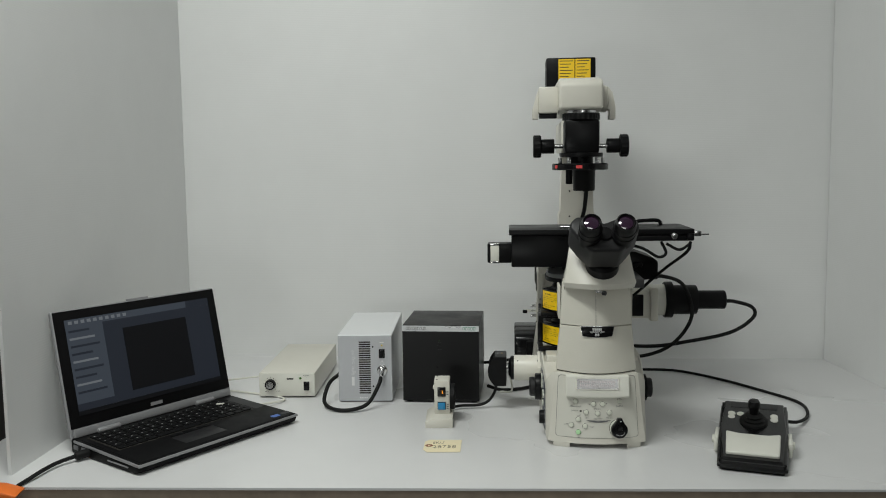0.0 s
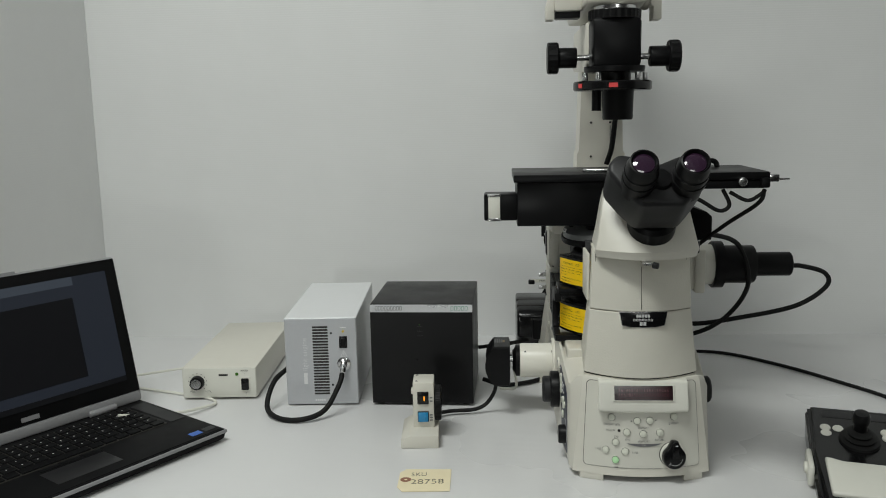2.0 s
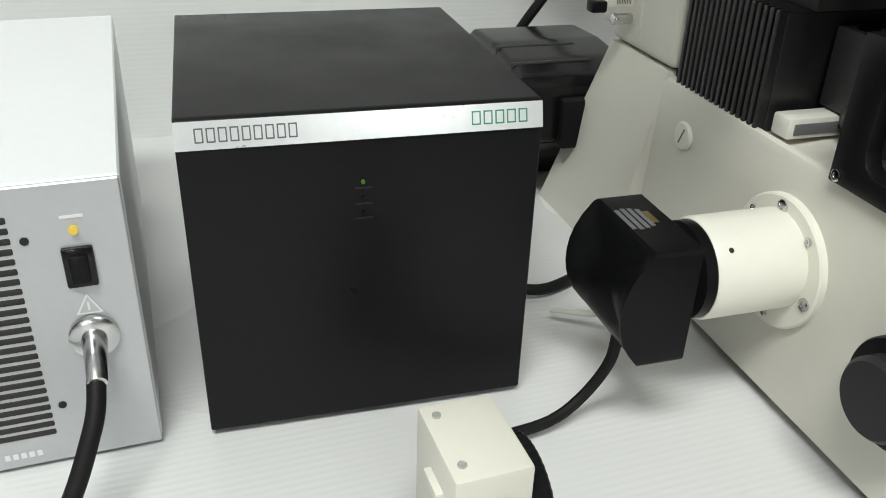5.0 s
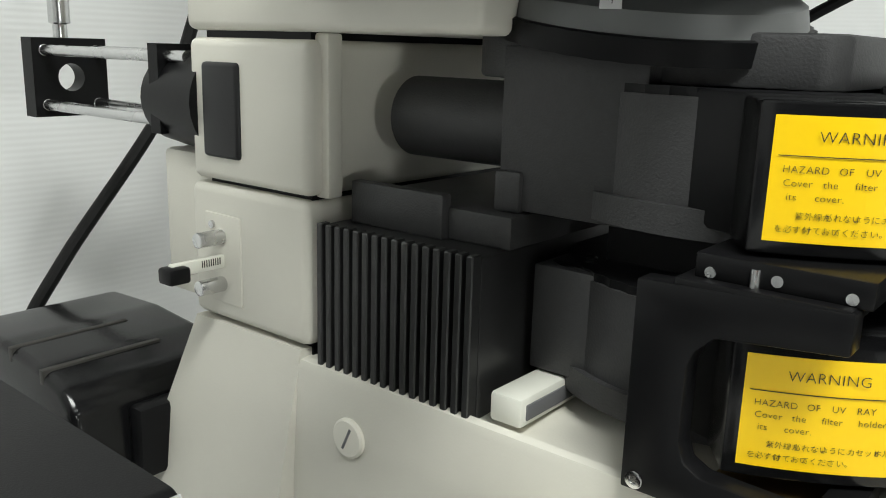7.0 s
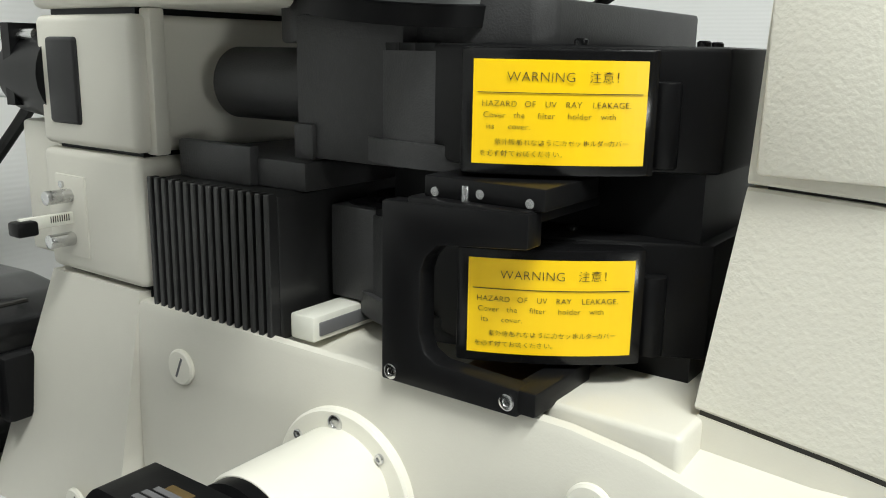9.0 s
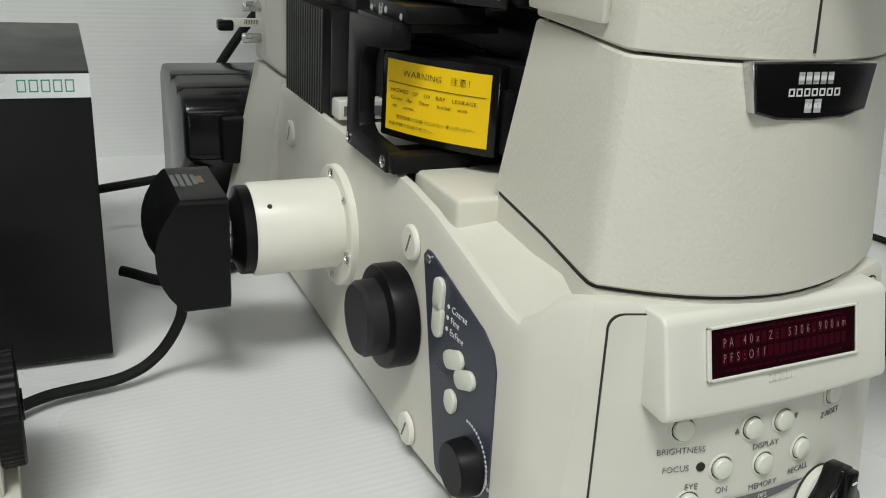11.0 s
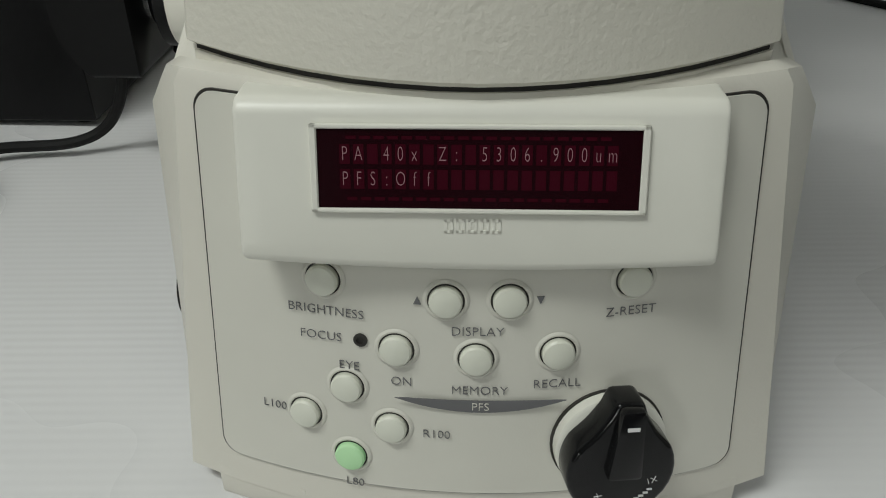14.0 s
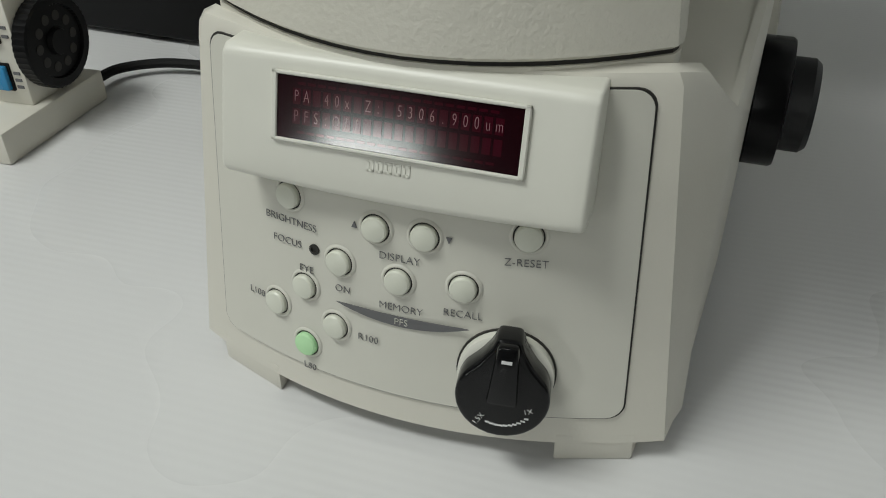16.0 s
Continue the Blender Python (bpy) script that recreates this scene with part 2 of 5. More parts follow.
def text(name, body, size, mat, parent, m, align="CENTER", depth=0.00012, xscale=1.0, spacing=1.0):
    """Lettering as a thin mesh; it lies in the local xy plane of m."""
    cu = bpy.data.curves.new(name, "FONT")
    cu.body, cu.size, cu.extrude, cu.align_x, cu.align_y = body, size, depth, align, "CENTER"
    cu.space_character = spacing
    cu.resolution_u = 3
    cu.offset = -0.018 * size
    tmp = bpy.data.objects.new("tmp_text", cu)
    scene.collection.objects.link(tmp)
    me = bpy.data.meshes.new_from_object(tmp.evaluated_get(bpy.context.evaluated_depsgraph_get()))
    bpy.data.objects.remove(tmp)
    me.name = name
    me.materials.clear()
    me.materials.append(mat)
    ob = new(name, me)
    ob.parent = parent
    ob.matrix_local = m @ Matrix.Diagonal((xscale, 1, 1, 1))
    return ob


def plane_m(origin, xdir, ydir):
    """A pose whose x and y axes run along the two directions."""
    x = Vector(xdir).normalized()
    z = x.cross(Vector(ydir)).normalized()
    y = z.cross(x)
    m = Matrix((x, y, z)).transposed().to_4x4()
    m.translation = Vector(origin)
    return m


def screw(name, parent, origin, axis, r, mat=STEEL, h=None, slot=True):
    h = h or r * 0.7
    b = lathe([(r, 0), (r, h * 0.8), (r * 0.85, h), (r * 0.5, h), (r * 0.45, h * 0.45), (r * 0.05, h * 0.45)] if slot else
              [(r, 0), (r, h * 0.7), (r * 0.75, h), (r * 0.05, h)], origin, axis, 16)
    return part(name, b, mat, parent)


def glyphs(name, parent, x0, x1, y0, y1, n, mat, z, t):
    """A row of n plain letter-sized outlines standing in for a maker's name."""
    step = (x1 - x0) / n
    for i in range(n):
        a, c = x0 + i * step, x0 + i * step + step * 0.76
        b = None
        for q in ((a, a + t, y0, y1), (c - t, c, y0, y1), (a, c, y1 - t, y1), (a, c, y0, y0 + t)):
            b = box(*q, z, z + 0.0002, bm=b)
        part(name, b, mat, parent, smooth=False)

# ---- the room and the booth ----
ROT = 3.0


def slab(name, poly, z0, z1, mat, label, category, m=None):
    ob = part(name, prism(poly, "z", z0, z1), mat, None, smooth=False)
    if m is not None:
        ob.matrix_world = m
    return tagged(ob, label, category, kind="structure")


TABLE = pose(0, -0.2050, 0, 0, 0, 2.4)          # x along the front edge
tagged(part("table_sheet", box(-1.12, 1.0, 0, 1.2, -0.004, 0.0), TABLE_SHEET, None, smooth=False, m=TABLE),
       "white corrugated plastic sheet covering the bench top", "table cover", kind="structure")
bench = thing("work_bench", "plywood work bench under a white plastic sheet", "bench", TABLE)
part("bench_top", box(-1.12, 1.0, 0.002, 1.2, -0.024, -0.0045, 0.001), PLY, bench)
for lx in (-1.05, 0.93):
    for ly in (0.1, 1.1):
        part("leg", box(lx - 0.04, lx + 0.04, ly - 0.04, ly + 0.04, -0.9, -0.024, 0.004), PLY, bench)
part("apron", box(-0.9, 0.9, 0.06, 0.08, -0.11, -0.024, 0.003), PLY, bench)
part("lower_panel", box(-1.05, -0.50, 0.03, 0.05, -0.6, -0.026, 0.003), CEIL, bench, "pale grey panel below the bench top")

WALL_BACK = pose(-1.03, 0.705, 0, 0, 0, 0.3)
tagged(part("wall_back", box(-0.008, 1.69, 0, 0.006, -0.003, 1.6), WALL_SHEET, None, smooth=False, m=WALL_BACK),
       "white corrugated plastic sheet behind the instruments", "wall", kind="structure")
WALL_LEFT = pose(-1.03, 0.705, 0, 0, 0, 92.0)
tagged(part("wall_left", box(-0.90, -0.001, 0.0, 0.006, -0.003, 1.6), WALL_SHEET, None, smooth=False, m=WALL_LEFT),
       "white corrugated plastic sheet closing one side of the booth", "wall", kind="structure")
WALL_RIGHT = pose(0.652, 0.711, 0, 0, 0, 96.0)
tagged(part("wall_right", box(-1.0, -0.001, -0.006, 0.0, -0.003, 1.6), WALL_SHEET, None, smooth=False, m=WALL_RIGHT),
       "white corrugated plastic sheet closing the other side", "wall", kind="structure")
tagged(part("floor", box(-3, 3, -4.5, 2.2, -0.95, -0.9), FLOOR_MAT, None, smooth=False), "dark concrete workshop floor", "floor", kind="structure")
tagged(part("ceiling", box(-3, 3, -4.5, 2.2, 1.8, 1.85), CEIL, None, smooth=False), "plain pale ceiling", "ceiling", kind="structure")
for nm, b4 in (("wall_north", (-3, 3, 2.2, 2.3)), ("wall_south", (-3, 3, -4.6, -4.5)), ("wall_west", (-3.1, -3, -4.5, 2.2)), ("wall_east", (3, 3.1, -4.5, 2.2))):
    tagged(part(nm, box(b4[0], b4[1], b4[2], b4[3], -0.9, 1.8), DARK, None, smooth=False), "plain dark wall of the room", "wall", kind="structure")

# ---- microscope ----
LIFT = 0.0035                                            # the feet raise the stand over the sheet
BACK = Matrix.Translation((0.000, 0.0135, -0.005))       # column and the optics in front of it
UPPER = Matrix.Translation((0.0045, 0.0, 0.004))          # illumination pillar and condenser
scope = thing("inverted_microscope", "cream and black inverted research microscope on the bench", "microscope", Matrix.Translation((0, 0, LIFT)))


def front_y(x, z):
    return -0.0165 + 0.135 * z + 0.0168 * (x / 0.08) ** 2


def side_x(y):
    return 0.0965 - 0.062 * min(0.1, max(0, 0.13 - y))


def base_ring(f):
    """One level of the base's outline; f runs from the bottom (0) to the top edge (1)."""
    ring = []
    n = 41
    for i in range(n):
        s = -1 + 2 * i / (n - 1)
        top_z = 0.1305
        z = 0.0050 + (top_z - 0.0050) * f
        w = 0.0885 - 0.0140 * z / 0.13
        ring.append((s * w, front_y(s * w, z), z))
    right = []
    for y, top_z in ((0.026, 0.1275), (0.033, 0.118), (0.040, 0.1125), (0.05, 0.1135), (0.065, 0.118), (0.09, 0.126), (0.115, 0.1335), (0.14, 0.1375), (0.16, 0.138), (0.25, 0.138), (0.380, 0.138)):
        z = 0.0050 + (top_z - 0.0050) * f
        x = side_x(y) if y > 0.035 else (0.0815 if y < 0.03 else 0.0875) + (0.0085 if y < 0.03 else 0.0045) * (1 - z / 0.13)
        yy = y - (0.012 if y < 0.035 else 0.008 if y < 0.045 else 0) * (1 - z / 0.13)
        right.append((x, yy, z))
    ring += right + [(-x, y, z) for x, y, z in right][::-1]
    return ring


def inset(ring, d, dz=0.0):
    return [(x - math.copysign(min(abs(x), d), x), y + (d if y < 0.05 else -d if y > 0.375 else 0), z + dz) for x, y, z in ring]


top = base_ring(1.0)
rings = [base_ring(f) for f in (0.0, 0.25, 0.5, 0.75, 0.965)] + [inset(top, 0.0012, -0.0012), inset(top, 0.004)]
body = part("base_body", loft(rings), CREAM, scope, "cream enamelled base")
for sx, x0, x1 in ((-1, -0.0785, -0.0495), (1, 0.0535, 0.0785)):
    b = prism([(x0, -0.0158 + 0.0168 * (x0 / 0.08) ** 2), (x1, -0.0158 + 0.0168 * (x1 / 0.08) ** 2), (x1 if sx < 0 else 0.082, 0.04), (x0 if sx > 0 else -0.082, 0.04)], "z", -LIFT, 0.0085, 0.0008)
    part("front_foot", b, CREAM, scope)
for sx in (-1, 1):
    part("rear_foot", box(sx * 0.07 - 0.02, sx * 0.07 + 0.02, 0.38, 0.43, -LIFT, 0.012, 0.002), RUBBER, scope)
part("underside_plate", box(-0.08, 0.08, 0.03, 0.42, 0.0025, 0.0049), BLACK, scope)
# rear flank that flares towards the bench
for sx in (-1, 1):
    lo = [(0.0, 0.345), (0.112, 0.378), (0.114, 0.50), (0.0, 0.50)]
    hi = [(0.0, 0.345), (0.0955, 0.362), (0.0965, 0.437), (0.0, 0.437)]
    part("rear_flank", loft([[(sx * x, y, -LIFT) for x, y in lo], [(sx * x, y, 0.1465) for x, y in hi]]), CREAM, scope, m=BACK)
part("column_lower", box(-0.0965, 0.0965, 0.357, 0.438, 0.1485, 0.2125, 0.004, 3), CREAM, scope, m=BACK)
part("column_upper", box(-0.0965, 0.0965, 0.3555, 0.436, 0.2145, 0.2785, 0.004, 3), CREAM, scope, m=BACK)
part("column_cap", box(-0.0965, 0.0965, 0.27, 0.437, 0.2815, 0.318, 0.004, 3), CREAM, scope, m=BACK)
part("column_core", box(-0.09, 0.09, 0.36, 0.43, 0.14, 0.30), BLACK, scope, m=BACK)
part("column_step", box(-0.0885, -0.080, 0.3515, 0.36, 0.2135, 0.2815, 0.0015), CREAM, scope, m=BACK)
# rubber pad, slider plate
part("rubber_pad", box(-0.0985, -0.094, 0.3985, 0.4245, 0.2255, 0.268, 0.0022, 3), GREY_DARK, scope, "dark grey rubber pad", m=BACK)
plate = part("slider_plate", box(-0.0973, -0.094, 0.4005, 0.427, 0.157, 0.1995, 0.0008), CREAM, scope, m=BACK)
for z in (0.189, 0.1665):
    part("thumb_screw", cyl((-0.097, 0.414, z), (-0.111, 0.414, z), 0.0036, edge=0.0008), STEEL, plate)
part("slider_bar", box(-0.125, -0.095, 0.4125, 0.4155, 0.1745, 0.1805, 0.0004), IVORY, plate)
part("slider_grip", box(-0.129, -0.118, 0.408, 0.418, 0.172, 0.1795, 0.0015), BLACK, plate)
for i in range(9):
    part("scale_line", box(-0.1 - i * 0.0012, -0.0995 - i * 0.0012, 0.41235, 0.41245, 0.1765, 0.1798), INK, plate)
part("hood_screw", cyl((-0.096, 0.4205, 0.194), (-0.0985, 0.4205, 0.194), 0.0018), STEEL, plate)

# side plugs with coin slots
for y, z, r in ((0.344, 0.1105, 0.0088), (0.1305, 0.1115, 0.0088), (0.1235, 0.0135, 0.0085), (0.42, 0.02, 0.008)):
    xs = -0.0963 if y < 0.4 else -0.112
    plug = part("cover_plug", lathe([(r, 0), (r, 0.0015), (r - 0.001, 0.0024), (0.0002, 0.0024)], (xs, y, z), (-1, 0, 0), 28), WHITE, scope)
    part("coin_slot", box(xs - 0.0026, xs - 0.0022, y - 0.0006, y + 0.0006, z - r * 0.62, z + r * 0.62), GREY_INK, plug, m=Matrix.Translation((0, y, z)) @ pose(0, 0, 0, 25) @ Matrix.Translation((0, -y, -z)))

# side port with flange and tube
FY, FZ = 0.2395, 0.0815
flange = part("port_flange", lathe([(0.036, 0), (0.036, 0.0035), (0.035, 0.0045), (0.0005, 0.0045)], (-0.0962, FY, FZ), (-1, 0, 0), 56), WHITE, scope, "white flange of the side port")
for deg in (86, 198, 322, 40, 134, 264):
    a = radians(deg)
    p = (-0.1006, FY + 0.0305 * math.cos(a), FZ + 0.0305 * math.sin(a))
    screw("cap_screw", flange, p, (-1, 0, 0), 0.0036 if deg in (86, 198, 322) else 0.0022, h=0.0012)
tube = part("port_tube", lathe([(0.0265, 0), (0.0265, 0.048), (0.0255, 0.050), (0.0005, 0.050)], (-0.1, FY, FZ + 0.002), (-1, 0, 0), 48), WHITE, scope, "white port tube")
for a in (134, 20, 260):
    a = radians(a)
    part("grub_screw", cyl((-0.1420, FY + 0.0262 * math.cos(a), FZ + 0.002 + 0.0262 * math.sin(a)), (-0.1420, FY + 0.0267 * math.cos(a), FZ + 0.002 + 0.0267 * math.sin(a)), 0.0014, seg=12), INK, tube)
part("c_mount", lathe([(0.025, 0), (0.025, 0.006), (0.019, 0.0085), (0.017, 0.0105), (0.0155, 0.0115), (0.0005, 0.0115)], (-0.150, FY, FZ + 0.002), (-1, 0, 0), 44), BLACK, scope, "black camera mount")
part("mount_ring", lathe([(0.012, 0), (0.012, 0.007), (0.0005, 0.007)], (-0.160, FY, FZ + 0.002), (-1, 0, 0), 30), STEEL, scope)

# focus knobs
def focus_knob(cy, cz, big, small, sx=-1, s=1.0):
    k = part("focus_knob", lathe([(big, 0), (big, 0.016 * s), (big * 0.97, 0.018 * s), (small * 1.04, 0.019 * s)], (sx * 0.0962, cy, cz), (sx, 0, 0), 56, None, 1, 0.0), BLACK, scope, "black coarse focus knob")
    part("fine_knob", lathe([(small, 0), (small, 0.012 * s), (small * 0.93, 0.0145 * s), (small * 0.9, 0.0155 * s), (0.0005, 0.0155 * s)], (sx * (0.0962 + 0.019 * s), cy, cz), (sx, 0, 0), 56), GREY_DARK, k, "dark grey fine focus knob")


focus_knob(0.1415, 0.0695, 0.0262, 0.0190, -1, 0.68)
focus_knob(0.1415, 0.0695, 0.0262, 0.0190, 1, 0.68)
SHEAR_D = Matrix.Translation((0.0105, 0.002, -0.003))
part("lamp_dial", lathe([(0.0135, 0), (0.0125, 0.014), (0.0115, 0.0155), (0.0005, 0.0155)], (-0.0975, 0.061, 0.0345), (-1, 0, 0), 36), BLACK, scope, "black rubber dial", m=SHEAR_D)
part("lamp_dial_base", cyl((-0.0963, 0.061, 0.0345), (-0.0976, 0.061, 0.0345), 0.0150, seg=36), WHITE_INK, scope, m=SHEAR_D)

# slate control panel on the side
poly = [(0.1125, 0.111), (0.1095, 0.1145), (0.1045, 0.1145), (0.056, 0.0985), (0.0475, 0.0925), (0.0445, 0.085), (0.0405, 0.012), (0.043, 0.009), (0.0865, 0.009), (0.089, 0.012)]
SHEAR = Matrix.Translation((-0.0965, 0.135, 0)) @ pose(0, 0, 0, 0, 0, 3.55) @ Matrix.Translation((0.0965, -0.13, 0))
panel = part("side_panel", prism(poly, "x", -0.0950, -0.0975, 0.0004, 1), SLATE, scope, "slate blue side control panel", m=SHEAR)
SIDE = lambda y, z: plane_m((-0.0977, y, z), (0, -1, 0), (0, 0, 1))


def pill(cy, cz, ang, half, r, name="rocker"):
    pts = []
    for i in range(20):
        a = 2 * math.pi * i / 20
        pts.append((r * math.cos(a) + (half if math.cos(a) > 0 else -half), r * math.sin(a)))
    c, s = math.cos(radians(ang)), math.sin(radians(ang))
    return part(name, prism([(cy + u * c - v * s, cz + u * s + v * c) for u, v in pts], "x", -0.097, -0.0995, 0.0008, 2), BUTTON, panel, "milky white rocker button")


screw("panel_screw", panel, (-0.0972, 0.1060, 0.1110), (-1, 0, 0), 0.0022)
pill(0.0940, 0.0985, 90, 0.004, 0.0045)
pill(0.0935, 0.0865, 90, 0.004, 0.0045)
pill(0.0770, 0.0745, -24, 0.004, 0.0045)
pill(0.0665, 0.0700, -24, 0.004, 0.0045)
pill(0.0770, 0.0535, 90, 0.001, 0.0048)
for s_, y, z, sz in (("Coarse", 0.0835, 0.0962, 0.0046), ("Fine", 0.0837, 0.0908, 0.0046), ("ExFine", 0.0839, 0.0852, 0.0046)):
    text("lettering", s_, sz, WHITE_INK, panel, SIDE(y - 0.0005, z), "LEFT")
    part("indicator", cyl((-0.0971, y + 0.0025, z), (-0.0977, y + 0.0025, z), 0.001, seg=12), WHITE_INK, panel)
text("lettering", "ON/OFF", 0.0044, GREY_INK, panel, SIDE(0.0865, 0.064), "CENTER")
text("lettering", "%", 0.006, WHITE_INK, panel, SIDE(0.0425, 0.031), "CENTER")
for i in range(26):
    a = radians(-80 + i * 7)
    r0 = 0.0172
    part("dial_tick", box(-0.0977, -0.0971, 0.061 + r0 * -math.cos(a) - 0.0006, 0.061 + r0 * -math.cos(a) + 0.0006, 0.0345 + r0 * math.sin(a) - 0.0006, 0.0345 + r0 * math.sin(a) + 0.0006), WHITE_INK, panel)

# front control panel
def shell(x0t, x1t, x0b, x1b, z0, z1, off, thick):
    b = bmesh.new()
    nx, rr = 60, 0.0055
    levels = [0, 0.0003, 0.0009, 0.0018, 0.003, 0.0045, rr]
    zs = [z0 + v for v in levels] + [z0 + rr + (z1 - z0 - 2 * rr) * k / 10 for k in range(1, 10)] + [z1 - v for v in levels[::-1]]
    nz = len(zs) - 1
    grid = []
    for z in zs:
        t = (z - z0) / (z1 - z0)
        d = min(z - z0, z1 - z)
        cut = rr - math.sqrt(max(0, rr * rr - (rr - d) ** 2)) if d < rr else 0
        x0, x1 = x0b + (x0t - x0b) * t + cut, x1b + (x1t - x1b) * t - cut
        row = []
        for i in range(nx + 1):
            x = x0 + (x1 - x0) * i / nx
            row.append(b.verts.new((x, front_y(x, z) - off, z)))
        grid.append(row)
    for j in range(nz):
        for i in range(nx):
            b.faces.new((grid[j][i], grid[j][i + 1], grid[j + 1][i + 1], grid[j + 1][i]))
    loop = grid[0] + [r_[-1] for r_ in grid[1:]] + grid[-1][-2::-1] + [r_[0] for r_ in grid[-2:0:-1]]
    back = [b.verts.new((v.co.x, v.co.y + thick, v.co.z)) for v in loop]
    for k in range(len(loop)):
        b.faces.new((loop[k], loop[(k + 1) % len(loop)], back[(k + 1) % len(loop)], back[k]))
    return b


part("panel_groove", shell(-0.0697, 0.0690, -0.0752, 0.0742, 0.0158, 0.1262, 0.0006, 0.002), INK, scope)
front = part("front_panel", shell(-0.0692, 0.0685, -0.0747, 0.0737, 0.0163, 0.1257, 0.0010, 0.002), CREAM_PANEL, scope, "pale grey front control panel")


def FACE(x, z, off=0.0014):
    sl = 2 * 0.0168 * x / 0.0064
    return plane_m((x, front_y(x, z) - off - 0.0002, z), (1, sl, 0), (0, 0.135, 1))


def push_button(x, z, r=0.0043, mat=BUTTON):
    m = FACE(x, z, 0.0009)
    part("button_collar", lathe([(r * 1.40, 0), (r * 1.32, 0.0003), (r * 1.22, 0.0005), (r * 1.13, 0.0004), (r * 1.10, 0)], seg=28), CREAM_PANEL, front, m=m)
    part("button_ring", lathe([(r * 1.13, 0), (r * 1.11, 0.0003), (r * 1.02, 0.0003), (r * 1.0, -0.0002)], seg=28), INK, front, m=m)
    part("push_button", lathe([(r, 0), (r, 0.0016), (r * 0.9, 0.0022), (r * 0.6, 0.0026), (0.0002, 0.0028)], seg=28), mat, front, "lit green push button" if mat is BUTTON_LIT else "milky push button", m=m)


BUTTONS = ((-0.039, 0.0805), (0.0395, 0.0815), (-0.0075, 0.0772), (0.0085, 0.0775), (-0.0205, 0.0622), (0.0002, 0.0605), (0.0213, 0.062),
           (-0.0343, 0.0490), (-0.0467, 0.0383), (-0.0225, 0.0375))
for x, z in BUTTONS:
    push_button(x, z)
push_button(-0.0345, 0.0262, mat=BUTTON_LIT)
for s_, x, z, al in (("BRIGHTNESS", -0.039, 0.0714, "CENTER"), ("Z-RESET", 0.0395, 0.0727, "CENTER"), ("DISPLAY", 0.0005, 0.0685, "CENTER"), ("FOCUS", -0.0350, 0.0638, "RIGHT"),
                     ("EYE", -0.0335, 0.0556, "CENTER"), ("ON", -0.0195, 0.0524, "CENTER"), ("MEMORY", 0.0012, 0.0507, "CENTER"), ("RECALL", 0.0215, 0.0526, "CENTER"),
                     ("L100", -0.0525, 0.0385, "RIGHT"), ("R100", -0.0142, 0.0362, "LEFT"), ("L80", -0.0338, 0.0168, "CENTER")):
    text("lettering", s_, 0.0037, GREY_INK, front, FACE(x, z, 0.0012), al)
for x, z, up in ((-0.0148, 0.0770, 1), (0.0162, 0.0775, -1)):
    part("arrow_mark", prism([(-0.001, -0.0011 * up), (0.001, -0.0011 * up), (0, 0.0011 * up)], "z", 0, 0.0003), GREY_INK, front, m=FACE(x, z, 0.0011))
part("focus_lamp", lathe([(0.0019, 0), (0.0019, 0.0005), (0.0011, 0.0006), (0.001, 0.0001)], seg=18), INK, front, m=FACE(-0.0300, 0.0638, 0.0009))
arc = []
for i in range(15):
    u = -1 + i / 7
    arc.append((u * 0.0228, -0.0036 * (1 - u * u)))
for i in range(15):
    u = 1 - i / 7
    arc.append((u * 0.0228, -0.0008 * (1 - u * u) + 0.0002))
part("arc_mark", prism([(x, z * 1.25) for x, z in arc[:15] + arc[16:29]], "z", 0, 0.0003), GREY_INK, front, m=FACE(0.0015, 0.0485, 0.0012))
text("lettering", "PFS", 0.0034, CREAM_PANEL, front, FACE(0.0015, 0.0459, 0.0016))
# selector knob
KX, KZ = 0.0362, 0.0335
km = FACE(KX, KZ, 0.0006)
part("knob_ring", lathe([(0.0160, 0), (0.0160, 0.0008), (0.0001, 0.0008)], seg=40), INK, front, m=km)
part("knob_base", lathe([(0.0154, 0), (0.0154, 0.004), (0.0145, 0.0045), (0.0001, 0.0045)], seg=40), IVORY, front, m=km)
tear = [(0.0148 * math.cos(radians(a)), 0.0148 * math.sin(radians(a)) - 0.0015) for a in range(150, 391, 12)] + [(0.0085, 0.0105), (0.0052, 0.0155), (0.0036, 0.0200), (-0.0036, 0.0200), (-0.0052, 0.0155), (-0.0085, 0.0105)]
knob = part("selector_knob", prism(tear, "z", 0.004, 0.0135, 0.0014, 3), BLACK_GLOSS, front, "black pointer selector knob", m=km @ pose(0, 0, 0, 0, 0, -4))
part("pointer_ridge", prism([(-0.0048, -0.002), (0.0048, -0.002), (0.0032, 0.0195), (-0.0032, 0.0195)], "z", 0.0125, 0.0165, 0.0012), BLACK_GLOSS, knob)
part("pointer_line", box(-0.0016, 0.0016, 0.0140, 0.0150, 0.0164, 0.0168), WHITE_INK, knob)
text("lettering", "1X", 0.0026, WHITE_INK, knob, pose(0.0085, -0.0045, 0.0137, 0, 0, 20))
text("lettering", "1.5X", 0.0026, WHITE_INK, knob, pose(-0.0065, -0.0100, 0.0137, 0, 0, 60))
b = None
for i in range(10):
    a = radians(250 + i * 8)
    b = box(0.0105 * math.cos(a) - 0.0007, 0.0105 * math.cos(a) + 0.0007, 0.0105 * math.sin(a) - 0.0011, 0.0105 * math.sin(a) - 0.0006, 0.0135, 0.0138, bm=b)
part("arrow_arc", b, WHITE_INK, knob)

